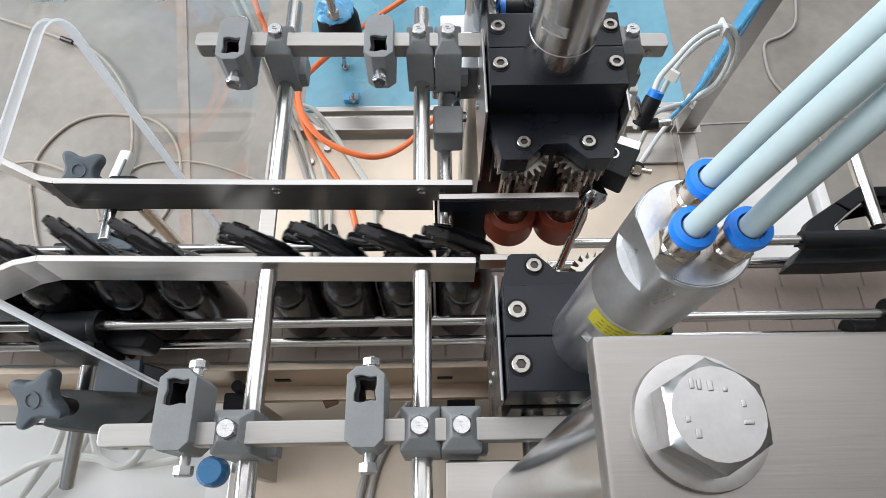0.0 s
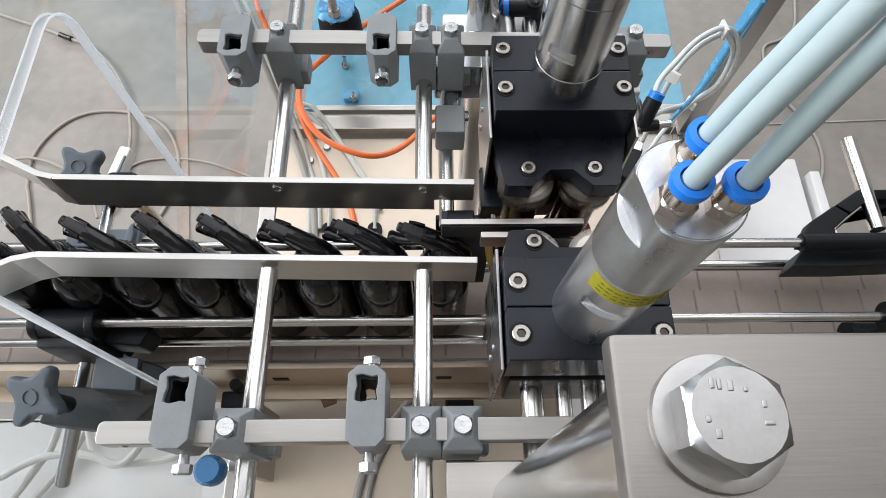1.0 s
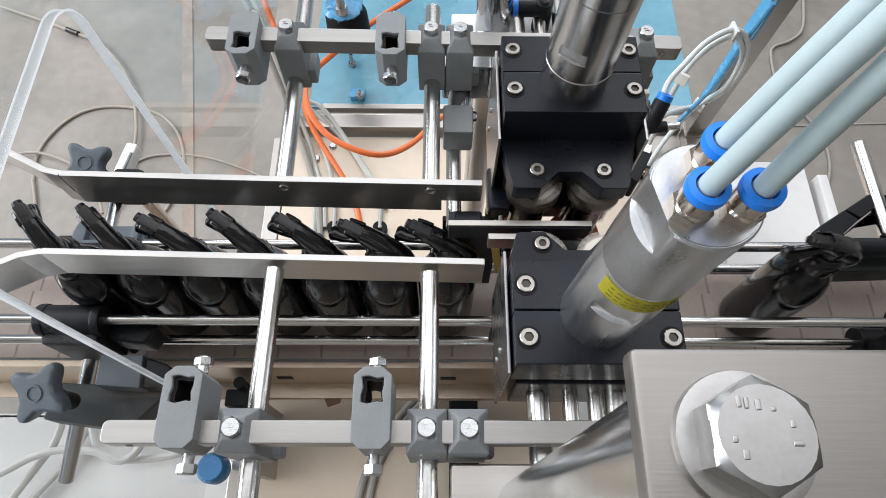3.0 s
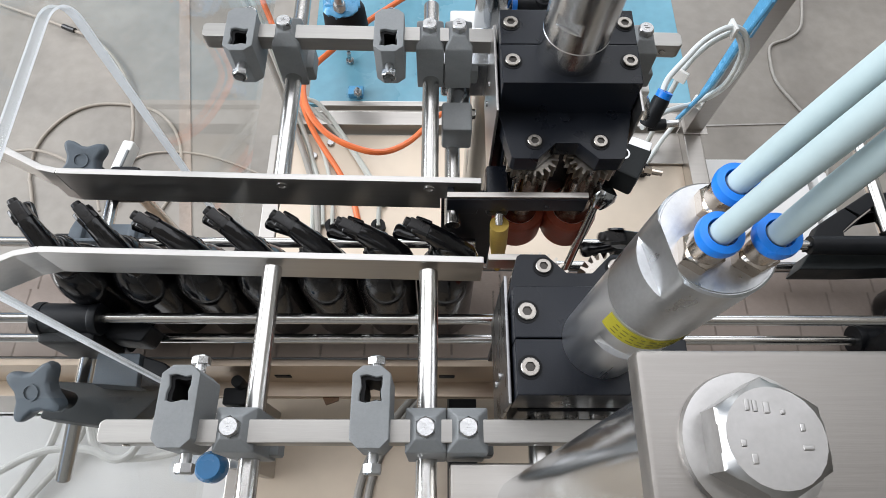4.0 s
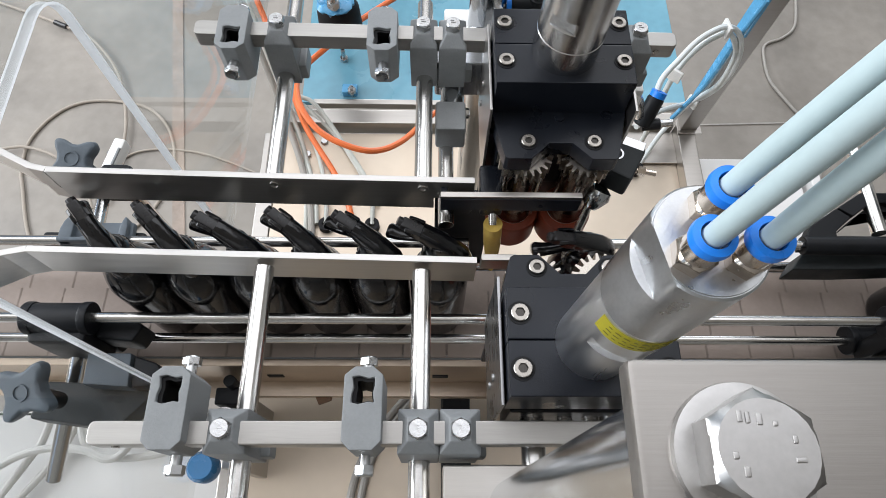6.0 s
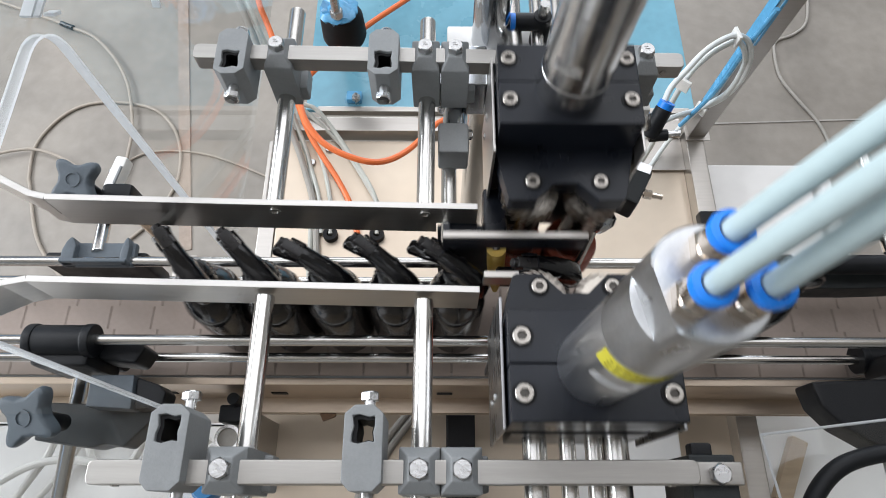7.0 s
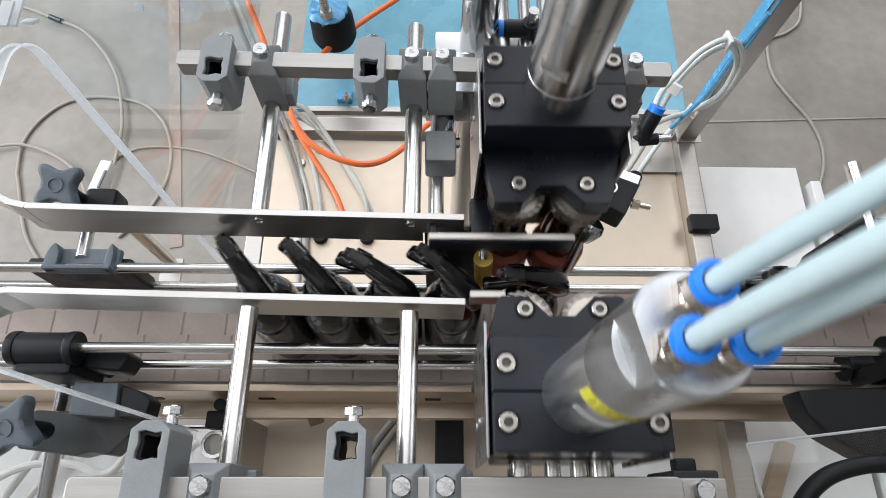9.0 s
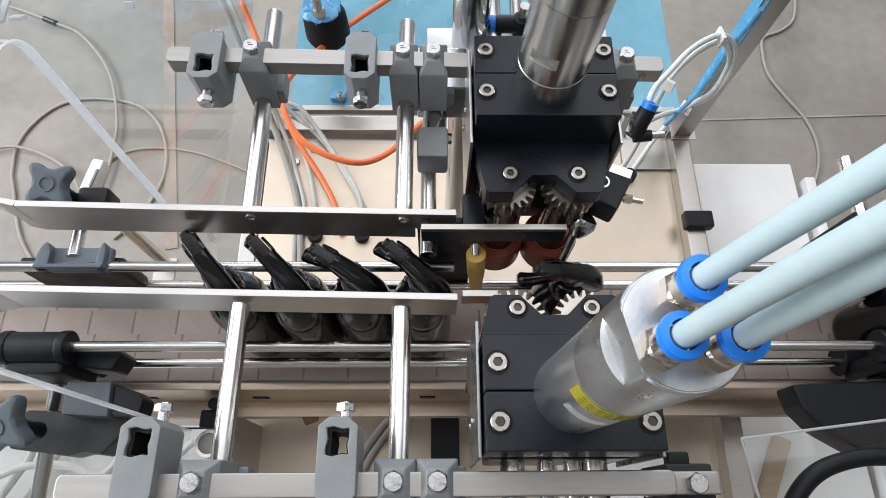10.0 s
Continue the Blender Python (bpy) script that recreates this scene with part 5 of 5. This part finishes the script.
# ---------------------------------------------------------------- bottles
def make_bottle():
    t = thing("spray_bottle", (0, 0, BELT), "glossy black bottle with a black trigger sprayer", "bottle", "bottles on the conveyor")
    z0 = BELT
    prof = [(0.024, 0.0), (0.0278, 0.0015), (0.0306, 0.006), (0.0312, 0.012), (0.0312, 0.122), (0.0307, 0.134), (0.0280, 0.146), (0.0245, 0.157), (0.0195, 0.166), (0.0152, 0.172), (0.0138, 0.177), (0.0138, 0.182)]
    part("body", turned(prof, (0, 0, z0), (0, 0, 1), 40), GLOSSBLACK, t)
    col = turned([(0.0170, 0), (0.0178, 0.002), (0.0175, 0.016), (0.0150, 0.023), (0.0110, 0.027)], (0, 0, z0 + 0.172), (0, 0, 1), 36)
    c = part("collar", col, GLOSSBLACK, t, "ribbed black screw collar", 60)
    b = None
    for i in range(24):
        a = 2 * math.pi * i / 24
        b = box(0.0177 * math.cos(a), 0.0177 * math.sin(a), z0 + 0.181, 0.0010, 0.0018, 0.013, 0, b, Matrix.Rotation(a, 4, "Z"))
    part("collar_rib", b, GLOSSBLACK, c)
    # shroud: sections swept from the neck over the top to the nozzle
    line = [((0.0235, z0 + 0.1760), 0.0095, 0.0070), ((0.0240, z0 + 0.1860), 0.0120, 0.0110), ((0.0190, z0 + 0.1975), 0.0126, 0.0132), ((0.0095, z0 + 0.2075), 0.0120, 0.0130), ((0.0010, z0 + 0.2140), 0.0112, 0.0122), ((-0.0075, z0 + 0.2202), 0.0104, 0.0110), ((-0.0155, z0 + 0.2260), 0.0098, 0.0096), ((-0.0215, z0 + 0.2295), 0.0094, 0.0084)]
    b = bmesh.new()
    rows = []
    seg = 16
    for i, ((x, z), w, h) in enumerate(line):
        (xa, za), (xb, zb) = line[max(i - 1, 0)][0], line[min(i + 1, len(line) - 1)][0]
        d = Vector((xb - xa, 0, zb - za)).normalized()
        nrm = Vector((-d.z, 0, d.x))
        row = []
        for k in range(seg):
            a = 2 * math.pi * k / seg
            ca, sa = math.cos(a), math.sin(a)
            ca, sa = math.copysign(abs(ca) ** 0.7, ca), math.copysign(abs(sa) ** 0.7, sa)
            row.append(b.verts.new(Vector((x, 0, z)) + Vector((0, 1, 0)) * w * ca + nrm * h * sa))
        rows.append(row)
    for a, c2 in zip(rows, rows[1:]):
        for k in range(seg):
            b.faces.new((a[k], a[(k + 1) % seg], c2[(k + 1) % seg], c2[k]))
    b.faces.new(rows[0][::-1])
    b.faces.new(rows[-1])
    bmesh.ops.recalc_face_normals(b, faces=b.faces)
    sh = part("shroud", b, GLOSSBLACK, t, "curved black sprayer shroud", 55)
    part("neck", rod((0, 0, z0 + 0.188), (0, 0, z0 + 0.216), 0.0108, 24), GLOSSBLACK, t)
    tilt = Matrix.Rotation(0.36, 4, "Y")
    # dark square nozzle standing out between the two pointed lips of the shroud
    for sy in (-1, 1):
        lip = bmesh.new()
        ring_ = [[lip.verts.new((x, sy * y, z0 + z)) for y, z in ((0.0070, za), (0.0098, za), (0.0096, zb), (0.0062, zb + 0.0012))] for x, za, zb in ((-0.018, 0.2245, 0.2362), (-0.026, 0.2275, 0.2384), (-0.0325, 0.2325, 0.2385), (-0.0345, 0.2350, 0.2380))]
        for ra, rb in zip(ring_, ring_[1:]):
            for k in range(4):
                lip.faces.new((ra[k], ra[(k + 1) % 4], rb[(k + 1) % 4], rb[k]))
        lip.faces.new(ring_[0][::-1])
        lip.faces.new(ring_[-1])
        bmesh.ops.recalc_face_normals(lip, faces=lip.faces)
        bevelled(lip, lip.edges[:], 0.0006)
        part("side_lip", lip, GLOSSBLACK, sh)
    part("nozzle", box(-0.0285, 0, z0 + 0.2325, 0.026, 0.0118, 0.0105, 0.0018, turn=tilt), SATINBLACK, t, "square black nozzle")
    part("nozzle_tip", rod((-0.0385, 0, z0 + 0.2362), (-0.0445, 0, z0 + 0.2386), 0.0052, 18, 0.0012), SATINBLACK, t)
    part("seam", box(-0.004, 0, z0 + 0.2296, 0.018, 0.0012, 0.0012, 0.0004, turn=Matrix.Rotation(0.62, 4, "Y")), GLOSSBLACK, sh)
    lever = hose([(-0.012, 0, z0 + 0.222), (-0.024, 0, z0 + 0.2145), (-0.036, 0, z0 + 0.2095), (-0.047, 0, z0 + 0.2075), (-0.057, 0, z0 + 0.2085)], 0.006, 14, 6, None, lambda f: 0.0040 + 0.0022 * f * f - 0.0022 * max(0.0, (f - 0.9) * 10) ** 2)
    for v in lever.verts:
        v.co.y *= 1.5
    part("trigger", lever, GLOSSBLACK, t, "curved black trigger lever")
    for ob in t.children_recursive:
        if ob.name.split(".")[0] in ("shroud", "side_lip", "nozzle", "nozzle_tip", "seam", "trigger"):
            for v in ob.data.vertices:
                v.co = Vector((v.co.x * 0.93, v.co.y * 0.90, 0.184 + (v.co.z - 0.184) * 0.90))
    return t


YAWS = {0: 0, 1: -8, 2: -12, 3: -18, 4: -18, 5: -29, 6: -35, 7: -26, 8: -45, 9: -52}
bottle_first = make_bottle()
BOTTLES = {0: bottle_first}
for k in range(1, 10):
    BOTTLES[k] = copy_thing(bottle_first, pose(0, MIDY, BELT))


# ---------------------------------------------------------------- what moves
SPEED = 0.215
P0, STEP = 0.016, 0.0635
# start of the advance, arrival at the station, start and end of the push back, start and end of closing, start and end of opening
CYCLES = [(-0.12, 0.38, 0.50, 0.90, 0.70, 0.86, 1.45, 1.63),
          (1.92, 2.42, 2.62, 3.02, 2.72, 2.88, 3.45, 3.62),
          (4.03, 4.53, 4.85, 5.20, 4.92, 5.08, 5.66, 5.83),
          (6.13, 6.63, 6.78, 7.15, 6.92, 7.08, 7.62, 7.79),
          (8.12, 8.60, 8.85, 9.20, 8.96, 9.12, 9.66, 9.82)]
TIMES = [i / 10 for i in range(101)]


def ease(t, a, b):
    f = min(1.0, max(0.0, (t - a) / (b - a)))
    return f * f * (3 - 2 * f)


def closed_amount(t):
    return sum(ease(t, c[4], c[5]) - ease(t, c[6], c[7]) for c in CYCLES)


def bottle_x(k, t):
    """Bottle k reaches the station in cycle k - 1 and leaves it when the heads have opened."""
    x = P0 - STEP * (k - 1)
    if 1 <= k <= len(CYCLES) and t >= CYCLES[k - 1][7] - 0.02:      # carried off by the belt once the heads are open
        return STATION + 0.195 * (t - CYCLES[k - 1][7] + 0.02)
    for n, c in enumerate(CYCLES):
        if t < c[0]:
            break
        queue = k - n - 1            # place in the queue before this cycle
        start = P0 - STEP * queue
        go = min(1.0, (t - c[0]) / (c[1] - c[0]))
        ahead = start + (STATION - P0) * go
        if queue == 0:
            x = ahead
        else:
            x = ahead - (STATION - P0 - STEP) * ease(t, c[2], c[3])
    return x


def bottle_rows(k):
    rows = []
    for t in TIMES:
        x = bottle_x(k, t) if k else 0.80 + SPEED * t
        # late bottles close up to the queue at belt speed during the first second
        lag = {5: 0.045, 6: 0.045, 7: 0.06, 8: 0.075, 9: 0.09}.get(k, 0.0)
        x -= lag * (1 - ease(t, 0.0, 0.85))
        rows.append((t, pose(min(x, 1.45), MIDY, BELT, 0, 0, YAWS[k] + (4 - YAWS[k]) * ease(x, 0.06, 0.118))))
    return rows


def motions():
    for s, (ob, reach) in HEADS.items():
        base = ob.location.copy()
        times = sorted({0.0, 10.0, *[c[i] for c in CYCLES for i in (4, 5, 6, 7)], *[(c[i] + c[i + 1]) / 2 for c in CYCLES for i in (4, 6)]})
        walk(ob, [(t, pose(base.x, base.y + reach * closed_amount(t), base.z)) for t in times])
    for hub, way in SPINNERS:
        base = hub.location.copy()
        rows, angle = [(0.0, pose(*base))], 0.0
        for c in CYCLES:
            t = round((c[4] - 0.06) * FPS) / FPS
            rows.append((t, pose(*base, 0, 0, angle)))
            while t < c[6] - 0.02:
                t += 1 / FPS
                angle += way * 46
                rows.append((t, pose(*base, 0, 0, angle)))
        rows.append((10.0, pose(*base, 0, 0, angle)))
        walk(hub, rows)
    base = gate.location.copy()
    rows = [(0.0, pose(base.x + 0.03, base.y + 0.092, base.z - 0.085))]
    for c in CYCLES:
        for t, d in ((c[0], 0.0), (c[0] + 0.14, 0.092), (c[2] - 0.02, 0.092), (c[2] + 0.14, 0.0)):
            if t > 0.01:
                rows.append((t, pose(base.x + 0.03 * d / 0.092, base.y + d, base.z - 0.085 * d / 0.092)))
    rows.append((10.0, pose(*base)))
    walk(gate, rows)
    walk(belt_thing, [(t, pose(SPEED * t, MIDY, BELT)) for t in (0.0, 2.5, 5.0, 7.5, 10.0)])
    for k, ob in BOTTLES.items():
        walk(ob, bottle_rows(k))


motions()
